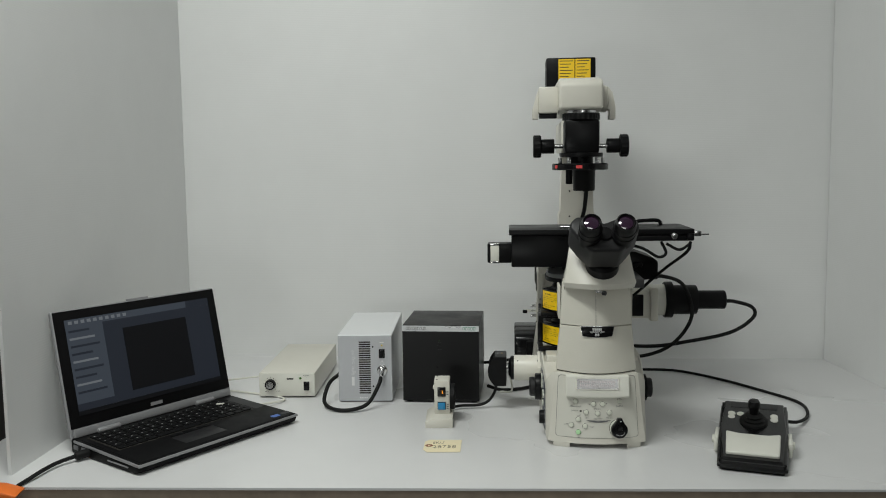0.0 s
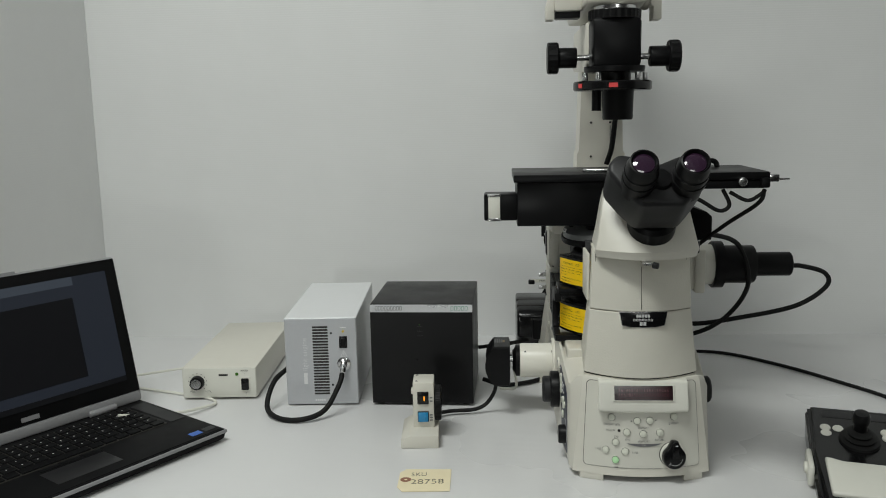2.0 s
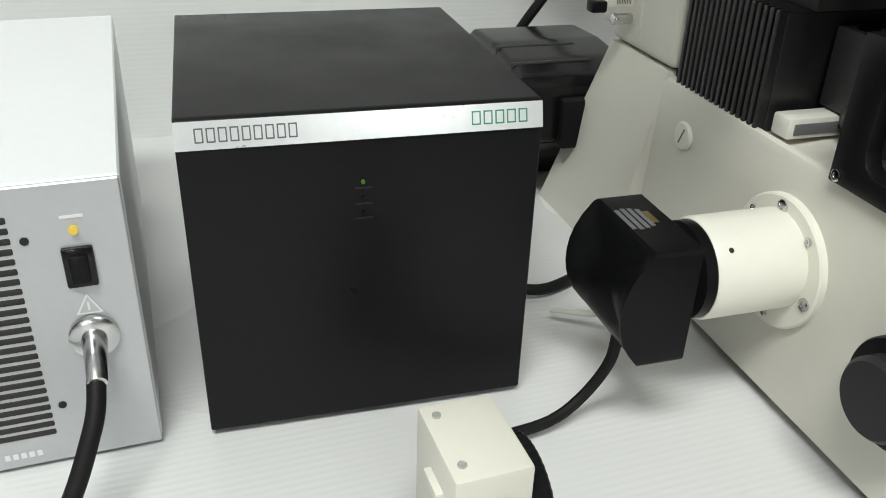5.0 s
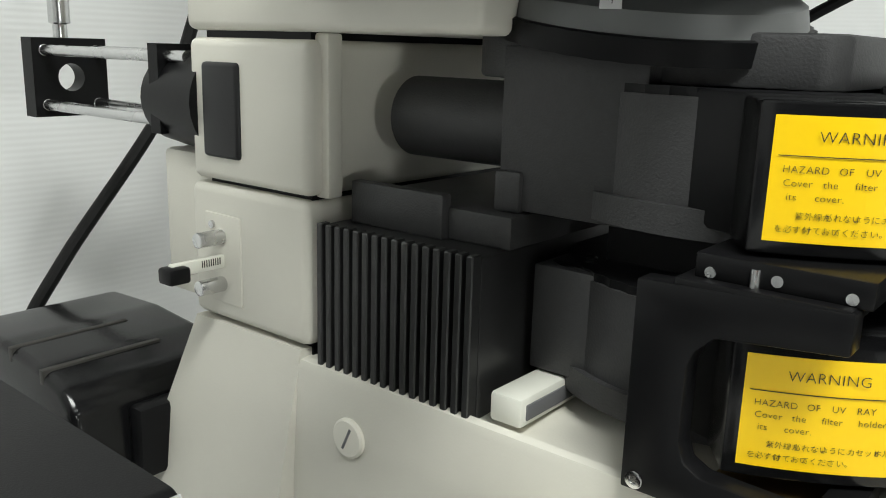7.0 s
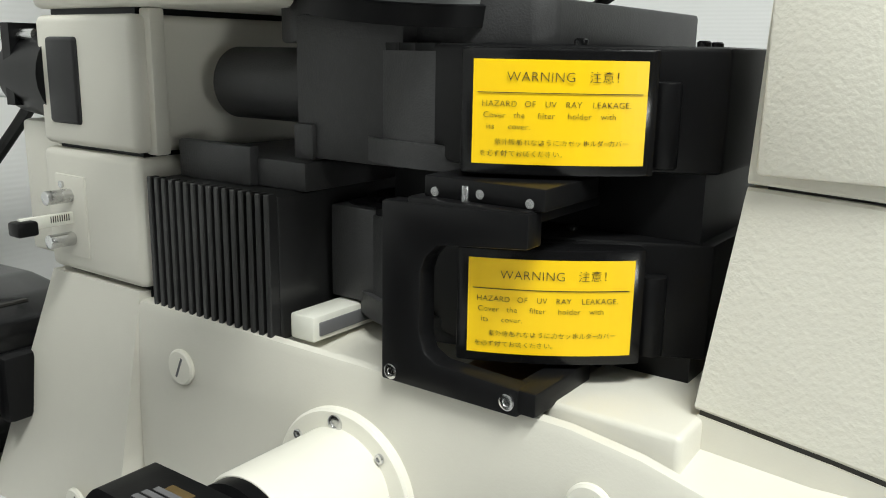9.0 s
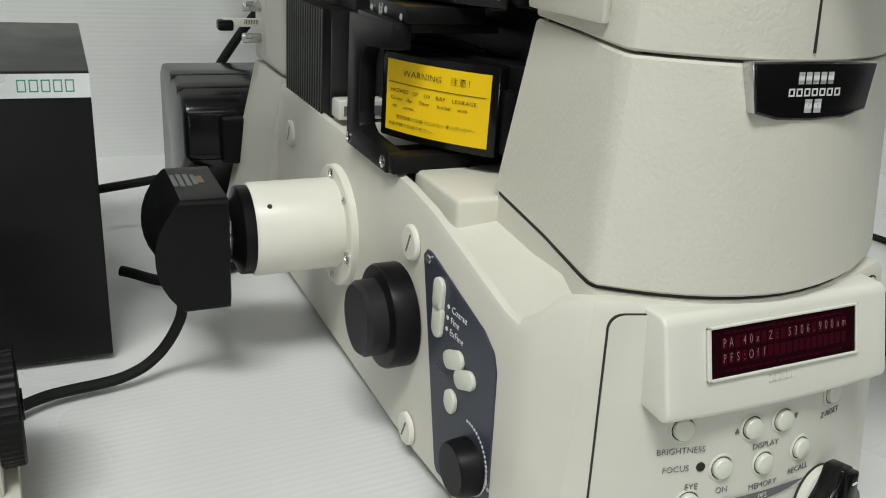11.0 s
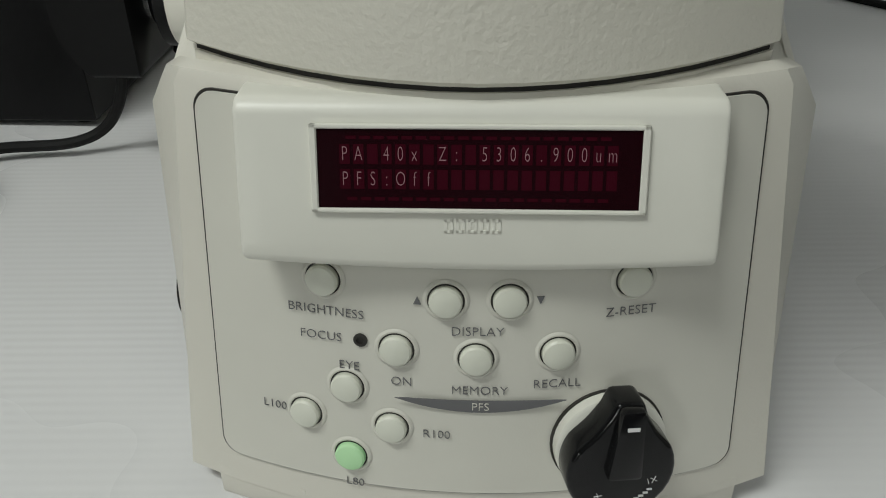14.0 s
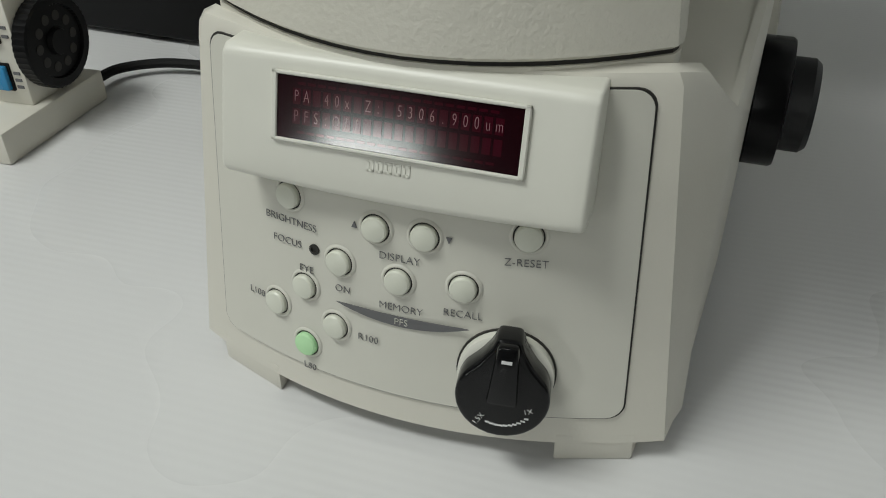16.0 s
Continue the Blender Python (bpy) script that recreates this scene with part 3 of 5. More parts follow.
# display housing
prof = [(0.016, 0.1282), (0.0005, 0.1285), (-0.0022, 0.1265), (-0.0115, 0.0950), (-0.0115, 0.0922), (-0.0090, 0.0901), (0.012, 0.0911)]
hb = prism(prof, "x", -0.0562, 0.0565, 0.0016, 3)
for k in range(-5, 6):
    bmesh.ops.bisect_plane(hb, geom=hb.verts[:] + hb.edges[:] + hb.faces[:], plane_co=(k * 0.01, 0, 0), plane_no=(1, 0, 0))
for v in hb.verts:
    if v.co.z < 0.0955:
        v.co.z -= 0.0022 * max(0, 1 - (v.co.x / 0.0562) ** 2)
hood = part("display_housing", hb, IVORY, scope, "ivory display housing")
SX, SZ = Vector((1, 0, 0)), Vector((0, 0.0095, 0.0325)).normalized()
DM = plane_m((0.0002, -0.0063, 0.1138), SX, SZ)
rim = bmesh.new()
for a in ((-0.0385, 0.0385, 0.0092, 0.0103), (-0.0385, 0.0385, -0.0103, -0.0092), (-0.0385, -0.0368, -0.0103, 0.0103), (0.0368, 0.0385, -0.0103, 0.0103)):
    rim = box(a[0], a[1], a[2], a[3], -0.0002, 0.0012, 0.0003, 1, bm=rim)
part("display_rim", rim, IVORY, hood, m=DM)
glass = part("display_window", box(-0.0369, 0.0369, -0.0093, 0.0093, -0.0003, 0.0005), VFD, hood, "dark red display window", smooth=False, m=DM)
for row, z in ((0, 0.0034), (1, -0.0024)):
    for i in range(20):
        x = -0.0305 + i * 0.0032
        part("display_cell", box(x - 0.0012, x + 0.0012, z - 0.0023, z + 0.0023, 0.0005, 0.00062), VFD_CELL, glass, smooth=False)
for z in (0.0072, -0.0070):
    for i in range(19):
        x = -0.0290 + i * 0.0032
        part("display_cell", box(x - 0.0012, x + 0.0012, z - 0.0004, z + 0.0004, 0.0005, 0.00062), VFD_CELL, glass, smooth=False)
for s_, z in (("PA 40x Z: 5306.900um", 0.0034), ("PFS:Off", -0.0024)):
    for i, c in enumerate(s_):
        if c != " ":
            text("display_character", c, 0.0049, VFD_INK, glass, pose(-0.0305 + i * 0.0032, z, 0.00075), xscale=0.6, depth=0.00002)
mk = part("embossed_mark", box(-0.0082, 0.0066, -0.0142, -0.0141, -0.0012, -0.0008), IVORY, hood, "embossed maker's mark", m=DM)
glyphs("embossed_letter", mk, -0.0078, 0.0062, -0.0152, -0.0118, 5, IVORY, -0.0003, 0.0007)

# tower behind the display
def tower_ring(z, w, yf, yb, edge):
    ring = []
    for i in range(15):
        s = -1 + i / 7
        ring.append((s * w, yf + edge * s * s, z))
    ye = yf + edge
    right = [(w + 0.0012, ye + 0.003, z), (w + 0.001, ye + 0.01, z), (w - 0.002, (ye + yb) / 2, z), (w - 0.004, yb, z)]
    return ring + right + [(-x, y, zz) for x, y, zz in right][::-1]


def tilt(ring, z0, z1, yb):
    y0 = min(p[1] for p in ring)
    return [(x, y, z0 + (z1 - z0) * min(1, max(0, (y - y0) / (yb - y0)))) for x, y, _ in ring]


r0 = tilt(tower_ring(0.127, 0.0715, -0.002, 0.108, 0.0225), 0.1312, 0.1425, 0.108)
r1 = tilt(tower_ring(0.215, 0.0640, 0.0085, 0.100, 0.0195), 0.2150, 0.2185, 0.1)
part("tower_lower", loft([inset(r0, 0.0015), [(x, y, z + 0.0015) for x, y, z in r0], [(x, y, z - 0.001) for x, y, z in r1], inset(r1, 0.001)]), CREAM_ROUGH, scope, "cream textured tower cover")
r2 = [(x, y, z + 0.0012) for x, y, z in r1]
r3 = tower_ring(0.292, 0.0605, 0.0165, 0.098, 0.016)
part("tower_upper", loft([inset(r2, 0.001), [(x, y, z + 0.001) for x, y, z in r2], r3]), CREAM_ROUGH, scope)
part("tower_skirt", loft([[(x * 0.99, y + (0.002 if y < 0.05 else -0.001), 0.10) for x, y, z in r0], [(x * 0.99, y + (0.002 if y < 0.05 else -0.001), z - 0.0016) for x, y, z in r0]]), CREAM, scope)
# ink-black ring paints the shade of the open seam below the tower
part("tower_seam_shade", loft([[(x * 0.982, y + (0.0026 if y < 0.05 else -0.0015), z - 0.003) for x, y, z in r0], [(x * 0.982, y + (0.0026 if y < 0.05 else -0.0015), z + 0.002) for x, y, z in r0]]), INK, scope)
# added black core; its colour darkens the gap between the two covers
part("tower_shade_core", box(-0.058, 0.058, 0.03, 0.094, 0.12, 0.29), INK, scope)
part("tower_seam", prism([(0.0078, 0.2195), (0.0158, 0.283), (0.0190, 0.283), (0.0110, 0.2195)], "x", -0.0022, -0.0017), INK, scope, smooth=False)
for sx in (-1, 1):
    part("side_cover", box(sx * 0.0655 - 0.002, sx * 0.0655 + 0.002, 0.044, 0.096, 0.2235, 0.286, 0.0015), CREAM_ROUGH, scope)
# badge
bm_ = plane_m((0.0005, 0.0075, 0.2065), (1, 0.0, 0), (0, 0.12, 1))
badge = part("badge", prism([(-0.0295, 0.0095), (0.0295, 0.0095), (0.0262, -0.0068), (0.016, -0.0092), (0, -0.0098), (-0.016, -0.0092), (-0.0262, -0.0068)], "z", -0.004, 0.0012, 0.0006), BLACK_GLOSS, scope, "black badge with pale lettering shapes", m=bm_)
rimb = prism([(-0.0303, 0.0102), (0.0303, 0.0102), (0.0269, -0.0073), (0.0163, -0.0098), (0, -0.0105), (-0.0163, -0.0098), (-0.0269, -0.0073)], "z", -0.004, 0.0006, 0.0003)
part("badge_rim", rimb, STEEL, badge)
glyphs("badge_mark", badge, -0.0088, 0.0088, 0.0024, 0.0066, 5, WHITE_INK, 0.0011, 0.0013)
glyphs("badge_mark", badge, -0.0128, 0.0128, -0.0018, 0.0010, 7, WHITE_INK, 0.0011, 0.0006)
glyphs("badge_mark", badge, -0.0045, 0.0045, -0.0076, -0.0028, 2, WHITE_INK, 0.0011, 0.0016)

# eyepiece tube base and binocular head
HX = 0.0085
def head_ring(z, w, yf, yb, edge):
    return [(x + HX * 0.6, y, zz) for x, y, zz in tower_ring(z, w, yf, yb, edge)]


part("tube_base", loft([head_ring(0.2835, 0.056, 0.004, 0.1, 0.03), head_ring(0.286, 0.0615, -0.012, 0.1, 0.03), head_ring(0.296, 0.0640, -0.0145, 0.1, 0.028),
                        head_ring(0.312, 0.0600, -0.004, 0.1, 0.02), head_ring(0.351, 0.0535, 0.022, 0.1, 0.014), head_ring(0.366, 0.05, 0.035, 0.098, 0.01)]), CREAM, scope, "cream eyepiece tube base")
part("clamp_lever", box(-0.006, 0.006, -0.024, 0.0, 0.282, 0.2855, 0.0012), STEEL, scope)
part("clamp_knob", cyl((0.006, -0.02, 0.282), (0.012, -0.024, 0.2815), 0.004, edge=0.001), GREY_DARK, scope)
AX = Vector((0, -0.83, 0.56)).normalized()
ring_c = Vector((HX, 0.012, 0.326))
part("tube_socket", lathe([(0.03, -0.012), (0.03, 0.012), (0.026, 0.018), (0.0005, 0.018)], ring_c, Vector((0, -0.62, 0.78)).normalized(), 44), BLACK, scope)
UP = Vector((0, 0.56, 0.83)).normalized()
hm = plane_m((HX - 0.002, -0.043, 0.3795), (1, 0, 0), UP) @ Matrix.Diagonal((1.06, 1.06, 1.0, 1))
pts = [(-0.024, -0.030), (0.024, -0.030), (0.040, -0.012), (0.0565, 0.012), (0.0555, 0.024), (0.044, 0.036), (0.022, 0.032), (0, 0.022), (-0.022, 0.032), (-0.044, 0.036), (-0.0555, 0.024), (-0.0565, 0.012), (-0.040, -0.012)]
headp = part("binocular_head", prism(pts, "z", -0.05, 0.016, 0.009, 4), GREY_DARK, scope, "dark grey binocular head", m=hm)
part("hinge_cap", lathe([(0.0125, 0), (0.0125, 0.003), (0.011, 0.005), (0.0003, 0.0055)], (0, 0.001, 0.0155), (0, 0, 1), 32), BLACK, headp)
part("head_seam", box(-0.0215, -0.0205, -0.026, -0.006, 0.0155, 0.0163), INK, headp)
part("head_catch", box(-0.0205, -0.010, -0.0268, -0.0258, 0.0155, 0.0163), INK, headp)
for sx, ex in ((-1, -0.0205), (1, 0.0360)):
    c = Vector((ex, -0.1, 0.413))
    e = part("eyepiece", lathe([(0.0185, -0.062), (0.0185, -0.042), (0.0202, -0.041), (0.0202, -0.034), (0.019, -0.033), (0.019, -0.030), (0.0198, -0.029), (0.0198, -0.020), (0.0186, -0.019), (0.0186, -0.012), (0.0174, -0.006), (0.0162, 0.0), (0.0145, 0.0005), (0.0128, -0.004), (0.0003, -0.004)], c, AX, 40), BLACK, scope, "black eyepiece with rubber eyecup")
    part("eye_lens", lathe([(0.0125, -0.0045), (0.012, -0.003), (0.007, -0.0015), (0.0002, -0.001)], c, AX, 32), LENS, e)

# black optics between tower and column
part("heat_sink_body", box(-0.0895, 0.03, 0.270, 0.3535, 0.1395, 0.2035, 0.0015), FIN, scope, m=BACK)
for i in range(16):
    y = 0.2722 + i * 0.00527
    part("fin", box(-0.0945, -0.089, y - 0.0016, y + 0.0016, 0.1405, 0.2045, 0.0005, 1), FIN, scope, m=BACK)
part("filter_frame", box(-0.075, 0.03, 0.268, 0.346, 0.2035, 0.2165, 0.0015), CAST, scope, m=BACK)
part("filter_frame_lip", box(-0.079, -0.073, 0.298, 0.348, 0.2035, 0.2215, 0.001), CAST, scope, m=BACK)
part("filter_clip", box(-0.068, -0.058, 0.27, 0.282, 0.2165, 0.2325, 0.0015), CAST, scope, m=BACK)
part("optical_tube", lathe([(0.0001, 0), (0.0172, 0), (0.0172, 0.079), (0.0164, 0.080), (0.0001, 0.080)], (-0.045, 0.262, 0.2475), (0, 1, 0), 40), CAST, scope, m=BACK)
part("optical_block", box(-0.066, 0.06, 0.222, 0.281, 0.2175, 0.2785, 0.001), CAST, scope, m=BACK)
part("optical_block_top", box(-0.072, 0.06, 0.262, 0.30, 0.288, 0.30, 0.001), BLACK, scope, m=BACK)
part("nosepiece_bed", prism([(-0.060, 0.310), (-0.066, 0.296), (-0.050, 0.186), (-0.042, 0.180), (0.11, 0.180), (0.11, 0.310)], "z", 0.2615, 0.2795, 0.002), CAST, scope, "black textured nosepiece bed")
nose = part("nosepiece", lathe([(0.052, 0), (0.056, 0.004), (0.054, 0.012), (0.035, 0.024), (0.0003, 0.026)], (-0.026, 0.257, 0.2815), Vector((-0.12, -0.12, 1)).normalized(), 48), NOSE, scope, "grey revolving nosepiece")
part("nosepiece_grip", lathe([(0.0585, -0.004), (0.0585, 0.004), (0.057, 0.0045), (0.0003, 0.0045)], (-0.026, 0.257, 0.2815), Vector((-0.12, -0.12, 1)).normalized(), 72, None, 1, 0.02), BLACK, nose)
for i in range(6):
    a = radians(60 * i + 10)
    o = Vector((-0.026 + 0.034 * math.cos(a), 0.257 + 0.034 * math.sin(a), 0.295))
    part("objective_mount", lathe([(0.012, 0), (0.0125, 0.012), (0.011, 0.02), (0.008, 0.022), (0.0003, 0.022)], o, (0.5 * math.cos(a), 0.5 * math.sin(a), 0.85), 28), BLACK, nose)
part("number_tag", box(-0.0035, 0.0035, -0.003, 0.003, 0, 0.0004), WHITE_INK, nose, m=plane_m((-0.0795, 0.2445, 0.2882), (0.45, -0.89, 0), (0.3, 0.15, 0.94)))
text("lettering", "4", 0.005, INK, nose, plane_m((-0.0803, 0.2442, 0.2884), (0.45, -0.89, 0), (0.3, 0.15, 0.94)))


def filter_turret(zl, name):
    """A filter turret with its curved cassette cover and warning label; zl is the label's lower edge."""
    z0, z1 = zl - 0.006, zl + 0.040
    t = part(name, prism([(-0.0775, 0.192), (-0.0525, 0.135), (-0.04, 0.108), (0.055, 0.108), (0.055, 0.27), (-0.055, 0.27), (-0.060, 0.262), (-0.060, 0.245)], "z", z0 + 0.002, z1, 0.002), BLACK, scope, "black filter turret", m=Matrix.Translation((0.0015, 0.007, 0)))
    part("drum", cyl((-0.006, 0.215, z0 + 0.004), (-0.006, 0.215, z1 - 0.003), 0.066, seg=64), CAST, t)
    part("drum_lip", cyl((-0.004, 0.215, z0 - 0.002), (-0.004, 0.215, z0 + 0.008), 0.071, seg=64), CAST, t)
    part("drum_grip", lathe([(0.0655, 0), (0.0655, 0.003), (0.0003, 0.003)], (-0.006, 0.215, z1 - 0.003), (0, 0, 1), 90, None, 1, 0.02), BLACK, t)
    part("drum_cheek", box(-0.0635, -0.03, 0.245, 0.272, z0 + 0.003, z1 - 0.001, 0.001), CAST, t)
    u = Vector((0.0305, -0.0463, 0)).normalized()
    n = Vector((u.y, -u.x, 0))
    if n.x > 0:
        n = -n
    mid = Vector((-0.0762, 0.1538, zl + 0.0172))
    def curve(half, hz, thick, bulge, off, bevel):
        prof_o = [(-half + 2 * half * i / 14, off + bulge * (1 - (-1 + i / 7) ** 2)) for i in range(15)]
        prof_i = [(a, b2 - thick) for a, b2 in prof_o][::-1]
        b2 = prism(prof_o + prof_i, "z", -hz, hz, bevel, 2)
        m4 = Matrix((u, n, Vector((0, 0, 1)))).transposed().to_4x4()
        m4.translation = mid
        return b2, m4
    b2, m4 = curve(0.0335, 0.0215, 0.02, 0.004, -0.0008, 0.0012)
    cover = part("cassette_cover", b2, BLACK_GLOSS, t, "curved black cassette cover", m=m4)
    b2, m4 = curve(0.0295, 0.0176, 0.0015, 0.0034, 0.0002, 0.0)
    lab = part("warning_label", b2, YELLOW, cover, "yellow warning label", smooth=False)
    def LM(x, z):
        return Matrix.Translation((x, 0.0005 + 0.0034 * (1 - (x / 0.0295) ** 2), z)) @ plane_m((0, 0, 0), (sgn, -sgn * 2 * 0.0034 * x / 0.0295 ** 2, 0), (0, 0, 1))
    sgn = 1.0 if u.cross(Vector((0, 0, 1))).dot(n) > 0 else -1.0
    def words(s_, x, z, size, step):
        """Writes the line letter group by letter group along the curved label."""
        for w in s_.split(" "):
            if w:
                text("lettering", w, size, INK, lab, LM(sgn * (x + 0.5 * step * len(w)), z), depth=0.00006, spacing=1.05)
            x += step * (len(w) + 1)
    words("WARNING", -0.0178, 0.0118, 0.0046, 0.00315)
    words("注意！", 0.0095, 0.0118, 0.0043, 0.0041)
    words("HAZARD  OF  UV  RAY  LEAKAGE.", -0.0256, 0.0028, 0.0029, 0.00172)
    words("Cover  the  filter  holder  with", -0.0256, -0.0010, 0.0029, 0.0014)
    words("its  cover.", -0.0256, -0.0048, 0.0029, 0.0015)
    for s_, x, z in (("紫外線が", -0.0205, -0.0101), ("もれない", -0.0130, -0.0101), ("ように、", -0.0055, -0.0101), ("カセット", 0.002, -0.0101), ("ホルダー", 0.0095, -0.0101), ("カバー", 0.017, -0.0101),
                     ("を必ず付", -0.0255, -0.0140), ("けておい", -0.018, -0.0140), ("てくださ", -0.0105, -0.0140), ("い。", -0.003, -0.0140)):
        text("lettering", s_, 0.0024, INK, lab, LM(sgn * (x + 0.0034), z), depth=0.00006)
    for i in range(12):
        x = -0.0255 + i * 0.00464
        part("label_line", box(-0.00235, 0.00235, -0.00012, 0.00012, -0.0001, 0.0001), INK, lab, m=LM(x, 0.0066))
    for x, y in ((-0.05, 0.16), (-0.02, 0.125), (0.01, 0.13), (-0.05, 0.255)):
        part("screw_head", lathe([(0.0026, 0), (0.0026, 0.0018), (0.0018, 0.0024), (0.0004, 0.0024)], (x, y, z1), (0, 0, 1), 14), BLACK_GLOSS, t)
    part("hinge_barrel", cyl((-0.05, 0.126, z0 + 0.004), (-0.05, 0.126, z1 - 0.012), 0.005, seg=20, edge=0.001), BLACK, t)
    return t


filter_turret(0.2222, "filter_turret")
filter_turret(0.1535, "filter_turret")
part("turret_spacer", box(-0.04, 0.05, 0.12, 0.26, 0.138, 0.25), BLACK, scope)

# bracket in front of the lower turret
outer = [(0.2115, 0.1375), (0.2115, 0.2065), (0.150, 0.2085), (0.150, 0.1965), (0.186, 0.1930), (0.1915, 0.1875), (0.1935, 0.182), (0.1935, 0.158), (0.1915, 0.152), (0.186, 0.149), (0.1515, 0.1475), (0.1515, 0.1375)]
brk = part("bracket", prism(outer, "x", -0.105, -0.0955, 0.001, 2), BLACK, scope, "black anodised bracket", m=Matrix.Translation((0.004, 0.006, 0)))
part("bracket_top", box(-0.1045, -0.05, 0.151, 0.2, 0.2040, 0.2090, 0.0008), BLACK, brk)
part("bracket_block", box(-0.100, -0.06, 0.147, 0.196, 0.2085, 0.2165, 0.001), BLACK, brk)
part("bracket_shoe", box(-0.104, -0.062, 0.145, 0.156, 0.1385, 0.1475, 0.001), BLACK, brk)
part("bracket_pad", box(-0.1, -0.06, 0.157, 0.19, 0.1378, 0.1405, 0.0005), BRASS_DARK, brk)
for y, z in ((0.2065, 0.1415), (0.1555, 0.1425)):
    screw("cap_screw", brk, (-0.105, y, z), (-1, 0, 0), 0.003, h=0.0009)
for y, z in ((0.191, 0.211), (0.1525, 0.211), (0.172, 0.212)):
    part("screw_hole", cyl((-0.0998, y, z), (-0.1004, y, z), 0.0017, seg=14), STEEL, brk)
for y in (0.165, 0.187):
    part("washer", cyl((-0.098, y, 0.2075), (-0.098, y, 0.2082), 0.003, seg=16), STEEL, brk)
part("adjust_pin", cyl((-0.1, 0.178, 0.207), (-0.1, 0.178, 0.2145), 0.0015, seg=12), STEEL, brk)
rail = part("deck_rail", box(-0.0935, -0.03, 0.2515, 0.2655, 0.1350, 0.1465, 0.0015), IVORY, scope, m=Matrix.Translation((0.003, 0.0115, 0.003)))
# grey strip draws the rail's shadow gap in colour; no groove is cut
part("rail_groove_shade", box(-0.09, -0.03, 0.2508, 0.2520, 0.1375, 0.1435, 0.0003), GREY_INK, rail)
part("deck_plate", box(-0.087, 0.087, 0.105, 0.155, 0.12, 0.1402, 0.0025, 3), CREAM, scope)

# stage, on the microscope
part("stage_plate", box(-0.159, 0.208, 0.187, 0.340, 0.3675, 0.3785, 0.0015), BLACK, scope, "black stage plate")
part("stage_carriage", box(-0.154, 0.02, 0.195, 0.33, 0.302, 0.3670, 0.002), BLACK, scope)
part("stage_rail", box(0.02, 0.206, 0.19, 0.33, 0.3545, 0.366, 0.0015), BLACK, scope)
part("stage_insert", box(-0.055, 0.055, 0.215, 0.315, 0.3776, 0.3795, 0.0006), GREY_DARK, scope)
part("insert_clip", cyl((-0.055, 0.225, 0.381), (-0.02, 0.215, 0.382), 0.003, edge=0.001), STEEL, scope)
motor = part("stage_motor", box(-0.196, -0.146, 0.2, 0.24, 0.3005, 0.3405, 0.003), BLACK, scope, "black stage motor with pale face plate", m=Matrix.Translation((-0.007, 0, 0.0095)))
part("motor_face", box(-0.1895, -0.172, 0.1985, 0.2005, 0.3045, 0.3365, 0.0008), IVORY, motor)
part("motor_clip", box(-0.1905, -0.171, 0.1975, 0.2, 0.337, 0.3412, 0.0006), STEEL, motor)
part("motor_clip", box(-0.1905, -0.171, 0.1975, 0.2, 0.3, 0.3045, 0.0006), STEEL, motor)
part("stage_knob", cyl((0.168, 0.187, 0.365), (0.168, 0.18, 0.365), 0.0065, edge=0.001), STEEL, scope)
part("stage_connector", box(0.194, 0.206, 0.178, 0.192, 0.356, 0.37, 0.002), BLACK, scope)
part("stage_lock", box(0.206, 0.222, 0.19, 0.205, 0.3635, 0.374, 0.001), STEEL, scope)
part("stage_pin", cyl((0.222, 0.197, 0.367), (0.238, 0.197, 0.367), 0.0015, seg=10), STEEL, scope)
part("stage_handle", sweep([(0.11, 0.30, 0.378), (0.112, 0.30, 0.386), (0.125, 0.30, 0.388), (0.155, 0.30, 0.388), (0.162, 0.30, 0.378)], 0.004), BLACK, scope)
part("stage_support", box(-0.12, 0.12, 0.275, 0.36, 0.2925, 0.300, 0.001), BLACK, scope)

# illumination pillar, condenser, lamp
pil = part("pillar", loft([[(x0 - 0.011, y0, z) for x0, y0 in ((-w, 0.405), (w, 0.405), (w, 0.47), (-w, 0.47))] for z, w in ((0.316, 0.042), (0.392, 0.040), (0.398, 0.037), (0.62, 0.030))]), CREAM, scope, "cream illumination pillar", m=UPPER)
for x, z in ((-0.028, 0.388), (0.004, 0.388), (-0.028, 0.445), (0.004, 0.445)):
    part("pillar_screw", cyl((x, 0.4049, z), (x, 0.4035, z), 0.002, seg=12), INK, pil)
part("pillar_groove", box(0.0035, 0.0045, 0.4035, 0.41, 0.392, 0.44), GREY_INK, pil)
LX = -0.021
prof = [(0.165, 0.612), (0.165, 0.660), (0.178, 0.671), (0.215, 0.677), (0.45, 0.677), (0.47, 0.67), (0.47, 0.61), (0.30, 0.602)]
part("lamp_arm", prism(prof, "x", LX - 0.0425, LX + 0.0425, 0.006, 3), CREAM, scope, "cream lamp arm", m=UPPER)
part("arm_shade", box(LX - 0.082, LX - 0.042, 0.21, 0.25, 0.607, 0.660, 0.004), CREAM, scope, m=UPPER)
part("arm_shade_flap", prism([(LX - 0.082, 0.655), (LX - 0.082, 0.596), (LX - 0.094, 0.596), (LX - 0.094, 0.615), (LX - 0.086, 0.645)], "y", 0.215, 0.245, 0.0012), CREAM, scope, m=UPPER)
part("arm_slider", box(LX - 0.08, LX - 0.045, 0.215, 0.245, 0.598, 0.608, 0.001), BLACK, scope, m=UPPER)
part("arm_wing", cyl((LX + 0.042, 0.24, 0.636), (LX + 0.056, 0.24, 0.636), 0.027, edge=0.003, seg=36), CREAM, scope, m=UPPER)
